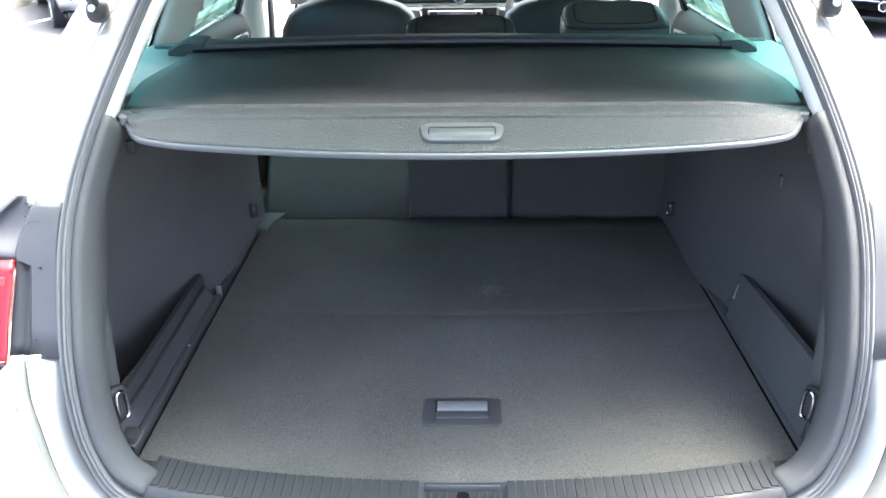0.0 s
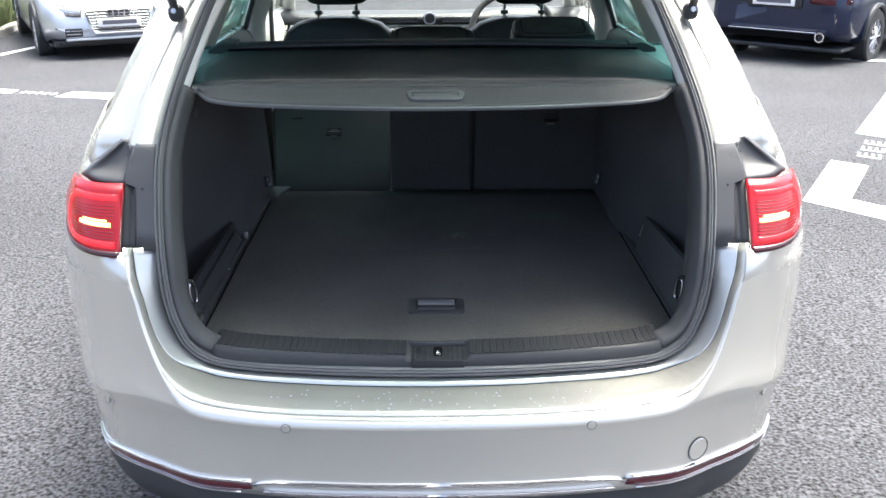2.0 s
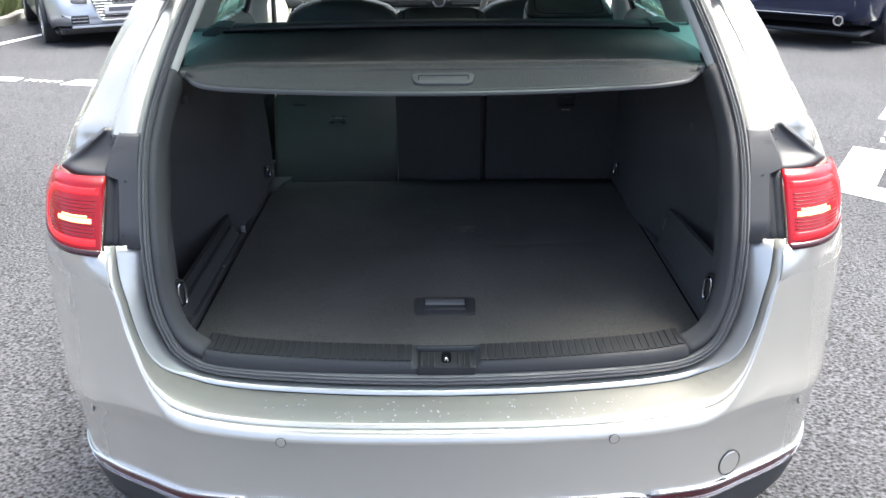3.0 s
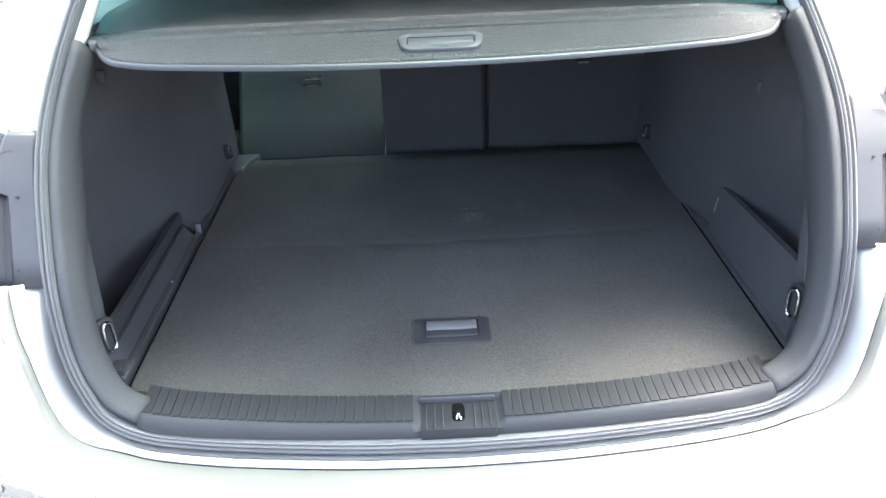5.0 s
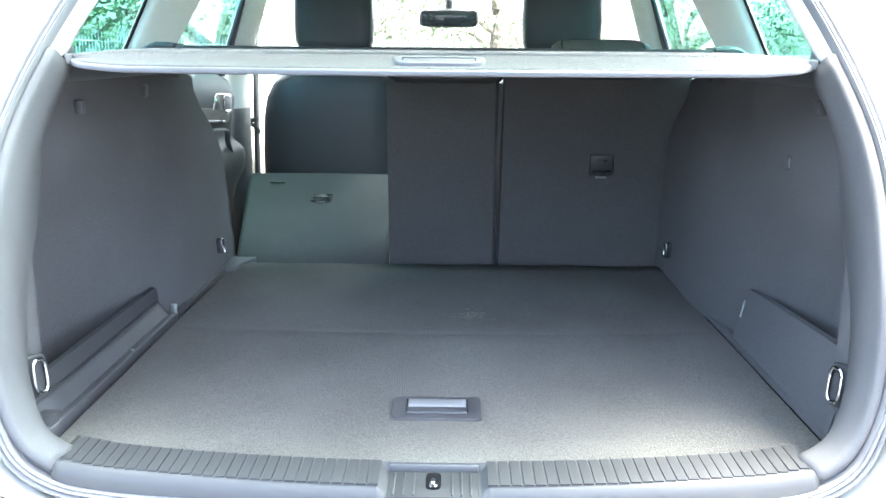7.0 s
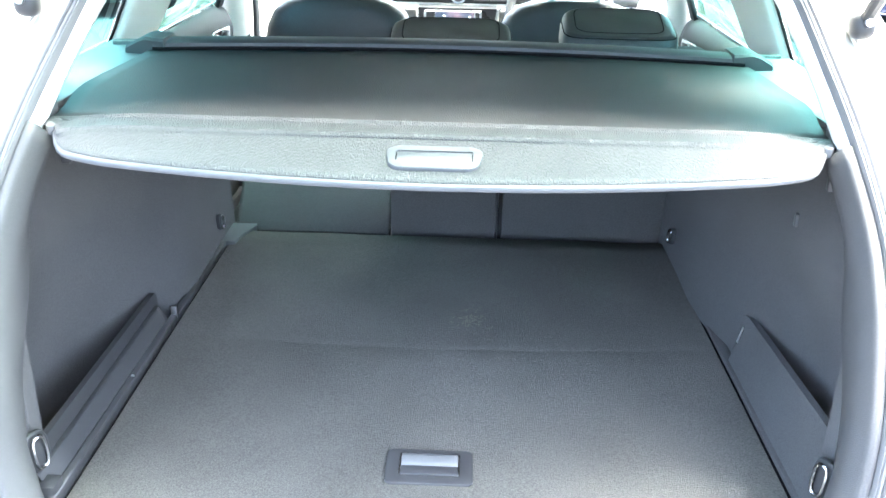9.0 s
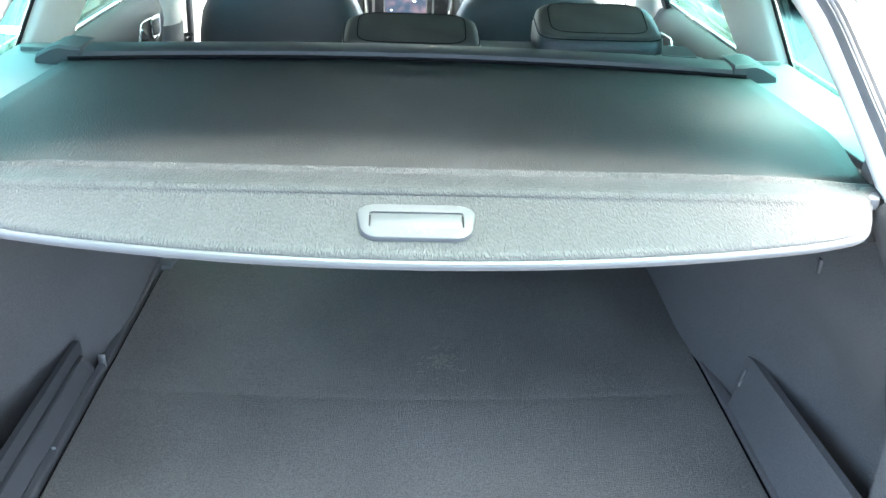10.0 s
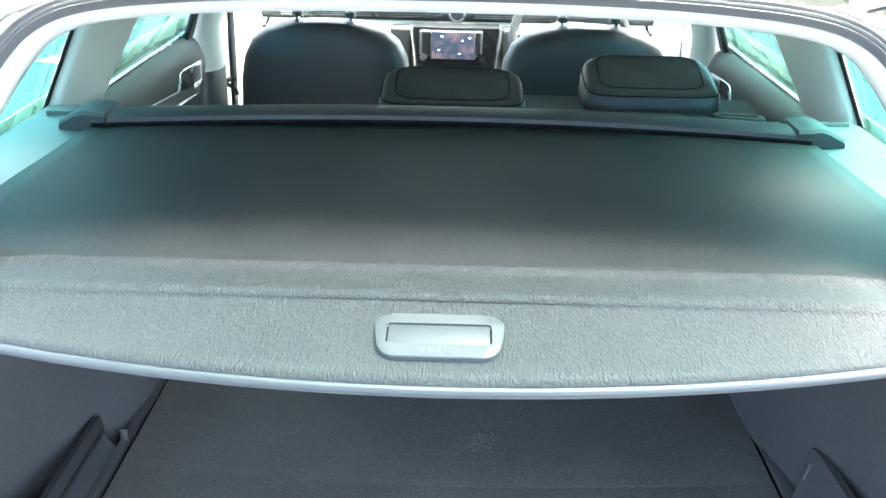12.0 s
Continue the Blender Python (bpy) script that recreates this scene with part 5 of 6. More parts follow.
# the raised tailgate, above the camera
gate = thing("tailgate", "", "")
gate.parent = car
gate["label"] = "raised silver tailgate with its rear window"
def gate_row(d, w, drop):
    return [(w * k / 6, 0.42 - 0.94 * d, 1.475 + 0.36 * d - drop * (k / 6) ** 2) for k in range(-6, 7)]
part("rear_window", loft([gate_row(0.10, 0.50, 0.03), gate_row(0.32, 0.56, 0.045), gate_row(0.52, 0.60, 0.06)]), GATE_GLASS, gate, "dark tinted rear window")
part("gate_top", loft([gate_row(0.0, 0.48, 0.02), gate_row(0.10, 0.50, 0.03)]), SILVER, gate, thick=0.02)
part("gate_panel", loft([gate_row(0.52, 0.62, 0.06), gate_row(0.7, 0.66, 0.07), gate_row(0.9, 0.66, 0.08), gate_row(1.02, 0.58, 0.08), [(x, y + 0.02, z - 0.10) for x, y, z in gate_row(1.06, 0.56, 0.08)]]), SILVER, gate, thick=0.03)
def inner_row(d, w, drop, down):
    return [(x, y, z - down) for x, y, z in gate_row(d, w, drop)]
lining_rows = [inner_row(0.53, 0.585, 0.06, 0.022), inner_row(0.60, 0.60, 0.065, 0.045), inner_row(0.78, 0.61, 0.075, 0.052), inner_row(0.96, 0.57, 0.08, 0.05), inner_row(1.02, 0.54, 0.08, 0.03)]
part("gate_lining", loft(lining_rows), GREY_PLASTIC, gate, "dark grey plastic lining inside the tailgate", thick=0.004)
for s in (1, -1):
    side = [[(s * (abs(r[12][0]) + dx), r[12][1], r[12][2] + dz) for dx, dz in ((-0.085, -0.035), (-0.05, -0.04), (-0.012, -0.03), (0.0, 0.0))] for r in (gate_row(0.02, 0.52, 0.02), gate_row(0.15, 0.54, 0.03), gate_row(0.35, 0.60, 0.045), gate_row(0.53, 0.63, 0.06))]
    part("gate_side_lining", loft(side), GREY_PLASTIC, gate, "dark grey plastic lining beside the rear window", thick=0.003)
# gas struts of the raised tailgate
for s in (1, -1):
    strut = part("gas_strut", tube([(s * 0.566, 0.325, 1.318), (s * 0.562, 0.22, 1.42), (s * 0.55, -0.06, 1.63)], [0.009, 0.011, 0.011], 10), BLACK_PLASTIC, car, "black gas strut of the raised tailgate")
    part("ball_socket", cushion((-0.017, -0.019, -0.019), (0.017, 0.019, 0.019), pose(s * 0.565, 0.325, 1.316), power=2.6, nx=10, ny=8), BLACK_PLASTIC, strut, "black ball socket")
    part("strut_screw", disc((s * 0.565, 0.305, 1.322), (0, -1, 0.3), 0.006, 0.006, 12), SATIN, strut)

# ---- loose in the boot: floor board and luggage cover ----
board_thing = thing("boot_floor_board", "dark grey carpeted boot floor board with a lift handle", "boot floor", at=(0, 0.6, FLOOR - 0.02))
rows_f = []
ys = [0.0, 0.004, 0.05, 0.14, 0.155, 0.2, 0.26, 0.35, 0.45, 0.51, 0.5695, 0.572, 0.5745, 0.6, 0.7, 0.85, 1.0, 1.057, 1.060, 1.063, 1.07, 1.140, 1.146]
for y in ys:
    row = []
    for i in range(-26, 27):
        x = math.copysign((0.512 * min(abs(i), 25) / 25) + (0 if i < 0 else 0.0185 if i == 26 else 0.015 * (i == 25)) + 0.003 * (i == -26), i)
        y0 = 0.012 + 0.058 * (x / 0.5) ** 2
        yy = y0 + (1.146 - y0) * (y / 1.146)
        dip = 0.0004 if abs(y - 0.572) < 0.001 else 0.0003 if abs(y - 1.060) < 0.001 else 0
        edge = 0.008 if y in (0.0, 1.146) or abs(i) == 26 else 0
        row.append((x, yy - 0.6, 0.02 - dip - edge + 0.0006 * math.sin(31 * x + 9 * y)))
    rows_f.append(row)
part("carpet", loft(rows_f), CARPET, board_thing, "short grey carpet with scuffs and dust", smooth=60)
under = box((-0.514, -0.5, -0.004), (0.514, 0.545, 0.010), 0.003)
part("board_core", under, BLACK_PLASTIC, board_thing)
# Black strip along the carpet's left edge, painted shade of the open gap.
part("edge_gap_shade", box((-0.521, -0.5, 0.0), (-0.511, 0.45, 0.0145)), VOID, board_thing)


def rounded(x0, x1, y0, y1, r, n=5):
    """A rectangle with round corners, as points in a plane."""
    out = []
    for cx, cy, a0 in ((x1 - r, y1 - r, 0), (x0 + r, y1 - r, 90), (x0 + r, y0 + r, 180), (x1 - r, y0 + r, 270)):
        out += [(cx + r * math.cos(radians(a0 + 90 * k / n)), cy + r * math.sin(radians(a0 + 90 * k / n))) for k in range(n + 1)]
    return out


def plate(outer_pts, inner_pts, z0, z1, m=Matrix(), bm=None, chamfer=0.001):
    """A flat frame with a hole; both outlines have as many points."""
    o0 = [m @ Vector((x, y, z0)) for x, y in outer_pts]
    o1 = [m @ Vector((x, y, z1 - chamfer)) for x, y in outer_pts]
    cx, cy = sum(p[0] for p in outer_pts) / len(outer_pts), sum(p[1] for p in outer_pts) / len(outer_pts)
    o15 = [m @ Vector((cx + (x - cx) * 0.988, cy + (y - cy) * 0.982, z1 - chamfer * 0.25)) for x, y in outer_pts]
    o2 = [m @ Vector((cx + (x - cx) * 0.968, cy + (y - cy) * 0.955, z1)) for x, y in outer_pts]
    i1 = [m @ Vector((x, y, z1)) for x, y in inner_pts]
    i0 = [m @ Vector((x, y, z0)) for x, y in inner_pts]
    return loft([o0, o1, o15, o2, i1, i0], bm, closed=True, ring=True)


hz = 0.02
hy = -0.6
handle = part("lift_handle", plate(rounded(-0.0655, 0.0655, 0.165 + hy, 0.250 + hy, 0.010), rounded(-0.046, 0.046, 0.184 + hy, 0.240 + hy, 0.005), hz - 0.004, hz + 0.004), PANEL_PLASTIC, board_thing, "dark plastic lift handle let into the carpet")
part("handle_well", box((-0.047, 0.183 + hy, hz - 0.012), (0.047, 0.241 + hy, hz - 0.002), 0.001), VOID, handle)
part("handle_flap", box((-0.044, 0.186 + hy, hz - 0.002), (0.044, 0.207 + hy, hz + 0.0055), 0.002), PANEL_PLASTIC, handle)
flap = [[(x, 0.209 + hy, hz + 0.001), (x, 0.215 + hy, hz + 0.0055), (x, 0.232 + hy, hz + 0.006), (x, 0.239 + hy, hz + 0.002)] for x in (-0.043, -0.041, 0.041, 0.043)]
part("handle_grip", loft([spline(r, 3) for r in flap]), GRIP, handle, "pale grey grip", thick=0.002)
# dust and scuffs: tiny pale fibres pressed into the carpet
lint = random.Random(9)
lb = bmesh.new()
for i in range(150):
    if i < 115:
        x, y, a = lint.gauss(0.062, 0.017), lint.gauss(0.70, 0.026), lint.uniform(0, 3.14)
        L = lint.uniform(0.0015, 0.006)
    elif i < 125:
        x, y, a, L = 0.175 + lint.gauss(0, 0.002), 0.70 + 0.02 * (i - 115) / 2, 1.35, 0.006
    else:
        x, y, a, L = lint.uniform(-0.45, 0.45), lint.uniform(0.15, 1.1), lint.uniform(0, 3.14), lint.uniform(0.0006, 0.0014)
    d = Vector((math.cos(a), math.sin(a), 0)) * L
    w = Vector((-d.y, d.x, 0)).normalized() * (0.0011 if i < 115 else 0.0007)
    c = Vector((x, y + hy, hz + 0.0012))
    vs = [lb.verts.new(c + q) for q in (d + w, -d + w, -d - w, d - w)]
    lb.faces.new(vs)
part("lint", lb, surface("pale_dust", (0.185, 0.172, 0.146), 0.95, 0, 0.2, 60, 0, 9), board_thing, "pale dust and scuff marks", smooth=0)

cover = thing("luggage_cover", "dark grey roller luggage cover drawn out over the boot", "luggage cover", at=(0, 0.86, 1.15))
CO = Vector((0, 0.86, 1.15))


def local(rows_):
    return [[tuple(Vector(p) - CO) for p in r] for r in rows_]


def half_width(y):
    return 0.533 + 0.038 * step(0.26, 0.50, y) - 0.008 * step(0.5, 0.8, y)


def bow(x):
    return -0.055 * (abs(x) / 0.53) ** 2


fab = []
for j in range(13):
    y = 0.272 + (0.80 - 0.272) * j / 12
    w = half_width(y)
    fab.append([(w * k / 20, y, 1.168 - 0.003 * (j / 12) ** 2 - 0.004 * math.sin(math.pi * j / 12) * (1 - (k / 20) ** 2) + 0.0006 * math.sin(9 * k + j)) for k in range(-20, 21)])
fab.append([(x, 0.853 + 0.87 * bow(x), z) for x, y, z in fab[-1]])
part("cover_fabric", loft(local(fab)), VINYL, cover, "dark vinyl cover cloth", thick=0.0016, smooth=60)


def front_edge(x):
    x = abs(x)
    return 0.080 + 0.33 * x * x + 0.09 * step(0.45, 0.536, x) ** 1.6


bd = []
for k in range(-40, 41):
    x = 0.536 * k / 40
    yf = front_edge(x)
    yb = 0.277
    mid_y = min(0.258, max(0.214, yf + 0.020))
    thin = step(0.40, 0.536, abs(x))
    prof_b = [(yb + 0.008, 1.166), (yb + 0.006, 1.1740), (yb + 0.002, 1.1768), (yb - 0.004, 1.1740), (yb - 0.012, 1.1728), (mid_y + 0.016, 1.1745), (mid_y + 0.006, 1.1760), (mid_y - 0.003, 1.1737), (mid_y - 0.010, 1.1694), ((mid_y + yf) / 2, 1.160), (yf + 0.004, 1.1545)]
    bd.append(spline([(x, y, z + (1.1625 + 0.25 * (z - 1.1545) - z) * thin) for y, z in prof_b], 3))
end_board = part("end_board", loft(local(bd)), COVER_BOARD, cover, "grey grained end board of the cover", thick=0.004, smooth=50)
lip = []
for k in range(-40, 41):
    x = 0.536 * k / 40
    yf = front_edge(x)
    up = 0.008 * step(0.40, 0.536, abs(x))
    lip.append([(x, yf + 0.0048, 1.1553 + up), (x, yf + 0.002, 1.1553 + up), (x, yf - 0.001, 1.1540 + up), (x, yf - 0.0028, 1.1515 + up), (x, yf - 0.0020, 1.1485 + up), (x, yf + 0.006, 1.1475 + up), (x, yf + 0.02, 1.148 + up)])
part("welt", loft(local(lip)), COVER_HANDLE, end_board, "pale grey welt along the front edge", smooth=60, thick=0.001)
st = bmesh.new()
for k in range(-150, 151):
    x = 0.0034 * k
    yf = front_edge(x) + 0.0065
    up = 0.008 * step(0.40, 0.536, abs(x))
    box((x - 0.0011 - CO.x, yf - 0.0004 - CO.y, 1.1550 + up - CO.z), (x + 0.0011 - CO.x, yf + 0.0004 - CO.y, 1.1562 + up - CO.z), 0, 1, st)
part("stitches", st, COVER_HANDLE, end_board, "row of stitches", smooth=0)
# handle of the cover with its lettering
hm = Matrix.Translation(-CO) @ pose(0, 0.154, 1.1625, 6.3, 0, 0)
hd = part("cover_handle", plate([(x * (1 - 0.10 * (1 - step(-0.034, 0.015, y))), y) for x, y in rounded(-0.0615, 0.0615, -0.035, 0.034, 0.019)], rounded(-0.0485, 0.0485, -0.015, 0.017, 0.004), -0.004, 0.0055, hm, chamfer=0.003), COVER_HANDLE, cover, "pale grey pull handle with a press flap")
part("handle_flap", box((-0.0478, -0.0147, -0.004), (0.0478, 0.0165, 0.0042), 0.0012, 2, None, hm), COVER_HANDLE, hd, "grey press flap")
# Black bars give the slits beside the flap their shade by colour.
for x in (-0.0482, 0.0482):
    part("flap_gap_shade", box((x - 0.0013, -0.0145, -0.002), (x + 0.0013, 0.010, 0.0052), 0, 1, None, hm), VOID, hd)
txt = bpy.data.curves.new("press_lettering", "FONT")
txt.body, txt.size, txt.extrude, txt.align_x = "PRESS", 0.0098, 0.0006, "CENTER"
txt.space_character = 1.45
txt.materials.append(surface("raised_letter_grey", (0.13, 0.133, 0.14), 0.4, 0, 0.03, 60, 0, 5))
lettering = new("press_lettering", txt)
lettering.parent = hd
lettering.matrix_local = hm @ pose(0, -0.0275, 0.0052)
# cassette and its end caps, guide clips
sec = [(0.862, 1.150), (0.846, 1.1685), (0.844, 1.172), (0.846, 1.1785), (0.852, 1.1815), (0.870, 1.183), (0.895, 1.183), (0.915, 1.178), (0.922, 1.165), (0.92, 1.14), (0.90, 1.125), (0.87, 1.13)]

bars = [0.556 * k / 10 for k in range(-10, 11)]
part("cassette", capped([[tuple(Vector((x, y + bow(x), z)) - CO) for y, z in sec] for x in bars]), CASSETTE, cover, "dark grey cassette bar", smooth=40)
# No opening here: a black strip on the face paints the slot's shade.
part("cassette_slot_shade", loft(local([[(x, y + bow(x), z) for y, z in ((0.8432, 1.1722), (0.8436, 1.1655))] for x in bars])), VOID, cover, "black strip for the shade in the slot below the cassette bar", thick=0.002)
# Added sheet: keeps window light from leaking down behind the cassette onto the floor.
part("leak_block_sheet", capped([[tuple(Vector((x, y, z)) - CO) for y, z in ((0.86 + bow(x), 1.150), (0.90 + bow(x), 1.152), (1.00, 1.140), (1.092, 1.130), (1.092, 1.124), (1.00, 1.132), (0.86 + bow(x), 1.142))] for x in (-0.139, 0.0, 0.2, 0.4, 0.552)]), CASSETTE, cover, "added dark sheet between cassette and seat backs that blocks a light leak", smooth=40)
tray_m = Matrix.Translation(-CO) @ pose(0.512, 1.02, 1.139, -6, 0, -10)
tray = part("release_tray", plate(rounded(-0.045, 0.045, -0.024, 0.024, 0.012), rounded(-0.034, 0.034, -0.014, 0.014, 0.006), -0.004, 0.006, tray_m, chamfer=0.002), CASSETTE, cover, "dark seat release tray")
part("release_lever", box((-0.030, -0.010, -0.003), (0.020, 0.008, 0.003), 0.002, 2, None, tray_m), COVER_HANDLE, tray, "pale grey release lever")
for s in (1, -1):
    # a crisp box with a step on its inner side, its top falling outwards
    cap = []
    for x, top, y0 in ((0.533, 1.182, 0.790), (0.536, 1.1865, 0.786), (0.556, 1.188, 0.785), (0.570, 1.190, 0.785), (0.584, 1.186, 0.786), (0.610, 1.172, 0.790), (0.614, 1.166, 0.796)):
        cap.append([tuple(Vector((s * x, y, z)) - CO) for y, z in ((y0 + 0.006, 1.154), (y0, 1.158), (y0, top - 0.005), (y0 + 0.005, top), (0.862, top), (0.868, top - 0.006), (0.868, 1.12), (y0 + 0.02, 1.12))])
    part("end_cap", capped(cap), CASSETTE, cover, "dark plastic end cap", smooth=30)
    clip = cushion((-0.011, -0.024, -0.008), (0.011, 0.022, 0.007), Matrix.Translation(-CO) @ pose(s * 0.520, 0.258, 1.163, 0, 0, -s * 18), nx=10, ny=6, power=5)
    part("guide_clip", clip, surface("guide_clip_grey", (0.15, 0.147, 0.14), 0.5, 0, 0.05, 200, 0.05, 6) if s < 0 else SHELF, cover, "grey plastic end clip of the cover")


# ---- car park: asphalt, markings, verge ----
MARKS = [
    [(2.17, 3.32), (2.46, 3.34), (2.94, 4.15), (2.76, 4.33)],
    [(2.17, 3.317), (3.65, 1.33), (3.92, 1.43), (2.46, 3.337)],
    [(3.34, 5.24), (3.52, 5.03), (4.75, 7.05), (4.53, 7.21)],
    [(5.10, 9.85), (7.4, 8.7), (7.5, 8.9), (5.19, 10.0)],
    [(-3.64, 7.23), (-2.55, 6.9), (-2.6, 7.3), (-3.57, 7.52)],
    [(-5.5, 8.1), (-5.35, 7.75), (-4.16, 7.45), (-4.17, 7.66)],
    [(-6.0, 8.5), (-5.85, 8.5), (-5.5, 11.9), (-5.61, 12.0)],
]
# strokes of worn letters between the lines
WORN = []
for k, (px, py) in enumerate(((3.05, 4.42), (3.17, 4.62), (3.29, 4.83))):
    for j in range(4):
        qx, qy = px + 0.035 * j - 0.05, py - 0.03 * j + 0.04
        WORN.append([(qx, qy), (qx + 0.018, qy - 0.014), (qx + 0.075, qy + 0.10), (qx + 0.057, qy + 0.114)])
    WORN.append([(px - 0.06, py + 0.03), (px + 0.06, py - 0.07), (px + 0.075, py - 0.045), (px - 0.045, py + 0.055)])
for k in range(5):
    qx, qy = -4.08 + 0.085 * k, 7.52 - 0.03 * k
    WORN.append([(qx, qy - 0.06), (qx + 0.035, qy - 0.07), (qx + 0.05, qy + 0.05), (qx + 0.012, qy + 0.06)])
    WORN.append([(qx - 0.02, qy), (qx + 0.06, qy - 0.02), (qx + 0.062, qy + 0.005), (qx - 0.018, qy + 0.025)])
def slope(pts, lift=0.0):
    return [(x, y, ground_z(y) + lift) for x, y in pts]


gb = bmesh.new()
xs = [-600, -200, -60, -20, -8, -3, 0, 3, 8, 20, 60, 200, 600]
yg = [-600, -200, -60, -20, -8, -3, 0, 3, 8, 14, 20, 60, 200, 600]
gv = [[gb.verts.new((x, y, ground_z(max(-25, min(40, y))))) for x in xs] for y in yg]
for a, b in zip(gv, gv[1:]):
    for i in range(len(xs) - 1):
        gb.faces.new((a[i], a[i + 1], b[i + 1], b[i]))
tagged(part("ground", gb, ASPHALT, smooth=0), "grey coarse asphalt of a car park", "ground", kind="structure")


def marking(pts, name="road_marking", mat=ROAD_PAINT, label="white painted bay line on asphalt", lift=0.004):
    bm = bmesh.new()
    vs = [bm.verts.new(p) for p in slope(pts, lift)]
    bm.faces.new(vs)
    g = bmesh.ops.extrude_face_region(bm, geom=bm.faces[:])
    bmesh.ops.translate(bm, verts=[v for v in g["geom"] if isinstance(v, bmesh.types.BMVert)], vec=(0, 0, -0.003))
    return tagged(part(name, bm, mat, smooth=0), label, "road marking", kind="structure")


for pts in MARKS:
    marking(pts)
for i, pts in enumerate(WORN):
    marking(pts, "worn_lettering", WORN_PAINT, "worn white lettering on asphalt, not legible")

# verge on the far left, with kerb and grass
VX = [(-16, -10), (-11, 2), (-8.2, 8), (-6.75, 12.6), (-6.9, 15.2), (-5.0, 19.5), (6, 24), (30, 25)]
kerb_rows = []
kerb_line = spline([(a, b, 0) for a, b in VX], 6)
kerb_ways = []
for i, v in enumerate(kerb_line):
    x, y, z = v.x, v.y, ground_z(v.y)
    t = (kerb_line[min(i + 1, len(kerb_line) - 1)] - kerb_line[max(i - 1, 0)]).normalized()
    n = Vector((-t.y, t.x, 0))
    kerb_ways.append(n)
    kerb_rows.append([(x + n.x * d, y + n.y * d, z + h) for d, h in ((0, -0.05), (0.01, 0.10), (0.03, 0.12), (0.13, 0.12), (0.14, 0.08))])
tagged(part("kerb", loft(kerb_rows), CONCRETE, smooth=40), "pale concrete kerb beside a grass verge", "kerb", kind="structure")
vr = [[(r[-1][0] + n.x * d, r[-1][1] + n.y * d, r[-1][2] + 0.02 + 0.05 * math.sin(d)) for d in (0, 0.6, 2, 4, 6)] for r, n in zip(kerb_rows, kerb_ways)]
tagged(part("verge", loft(vr), SOIL), "grass verge with dry edges", "ground", kind="structure")
gr = random.Random(3)
verts, faces = [], []
for i in range(15000):
    k = gr.randrange(4, len(kerb_rows) - 6)
    a, b = kerb_rows[k][-1], kerb_rows[k + 1][-1]
    f = gr.random()
    d = 0.02 + 5.5 * gr.random() ** 2.2
    x, y, z = (a[j] + (b[j] - a[j]) * f for j in range(3))
    x, y = x + kerb_ways[k].x * d, y + kerb_ways[k].y * d
    h, w, t = gr.uniform(0.15, 0.42), gr.uniform(0.008, 0.02), gr.uniform(0, 6.28)
    dx, dy = math.cos(t) * w, math.sin(t) * w
    lx, ly = gr.gauss(0, 0.08), gr.gauss(0, 0.08)
    n0 = len(verts)
    verts += [(x - dx, y - dy, z - 0.02), (x + dx, y + dy, z - 0.02), (x + lx * 0.5, y + ly * 0.5, z + h * 0.6), (x + lx, y + ly, z + h)]
    faces += [(n0, n0 + 1, n0 + 2), (n0 + 2, n0 + 1, n0 + 3)]
gm = bpy.data.meshes.new("grass")
gm.from_pydata(verts, [], faces)
gm.materials.append(GRASS)
tagged(new("grass", gm), "yellow-green tufted grass along the kerb", "grass", kind="stuff")


def tree(x, y, height, seed, spread=2.6):
    r = random.Random(seed)
    t = thing("tree", "leafy green tree beyond the car park", "tree", "trees behind the car park", at=(x, y, ground_z(y)))
    trunk = spline([(0, 0, -0.2), (r.gauss(0, 0.1), r.gauss(0, 0.1), height * 0.3), (r.gauss(0, 0.2), r.gauss(0, 0.2), height * 0.65), (r.gauss(0, 0.3), r.gauss(0, 0.3), height * 0.9)], 4)
    bm = tube(trunk, [0.22 * (1 - 0.85 * i / (len(trunk) - 1)) for i in range(len(trunk))], 8)
    ends = []
    for k in range(11):
        b = trunk[3 + k % (len(trunk) - 4)]
        a = r.uniform(0, 6.28)
        e = b + Vector((math.cos(a) * spread * r.uniform(0.4, 0.9), math.sin(a) * spread * r.uniform(0.4, 0.9), r.uniform(0.3, 1.4)))
        tube(spline([b, b.lerp(e, 0.5) + Vector((0, 0, 0.25)), e], 3), [0.07 * (1 - 0.12 * i) for i in range(7)], 5, bm)
        ends.append(e)
    part("trunk", bm, BARK, t)
    vs, fs = [], []
    for k in range(7000):
        e = r.choice(ends)
        c = e + Vector((r.gauss(0, 0.62), r.gauss(0, 0.62), r.gauss(0.1, 0.5)))
        u = Vector((r.gauss(0, 1), r.gauss(0, 1), r.gauss(0, 1))).normalized() * r.uniform(0.04, 0.09)
        w = u.orthogonal().normalized() * r.uniform(0.03, 0.06)
        n0 = len(vs)
        vs += [c - u, c + w, c + u, c - w]
        fs.append((n0, n0 + 1, n0 + 2, n0 + 3))
    me = bpy.data.meshes.new("crown")
    me.from_pydata([tuple(v) for v in vs], [], fs)
    me.materials.append(LEAF)
    ob = new("crown", me)
    ob.parent = t


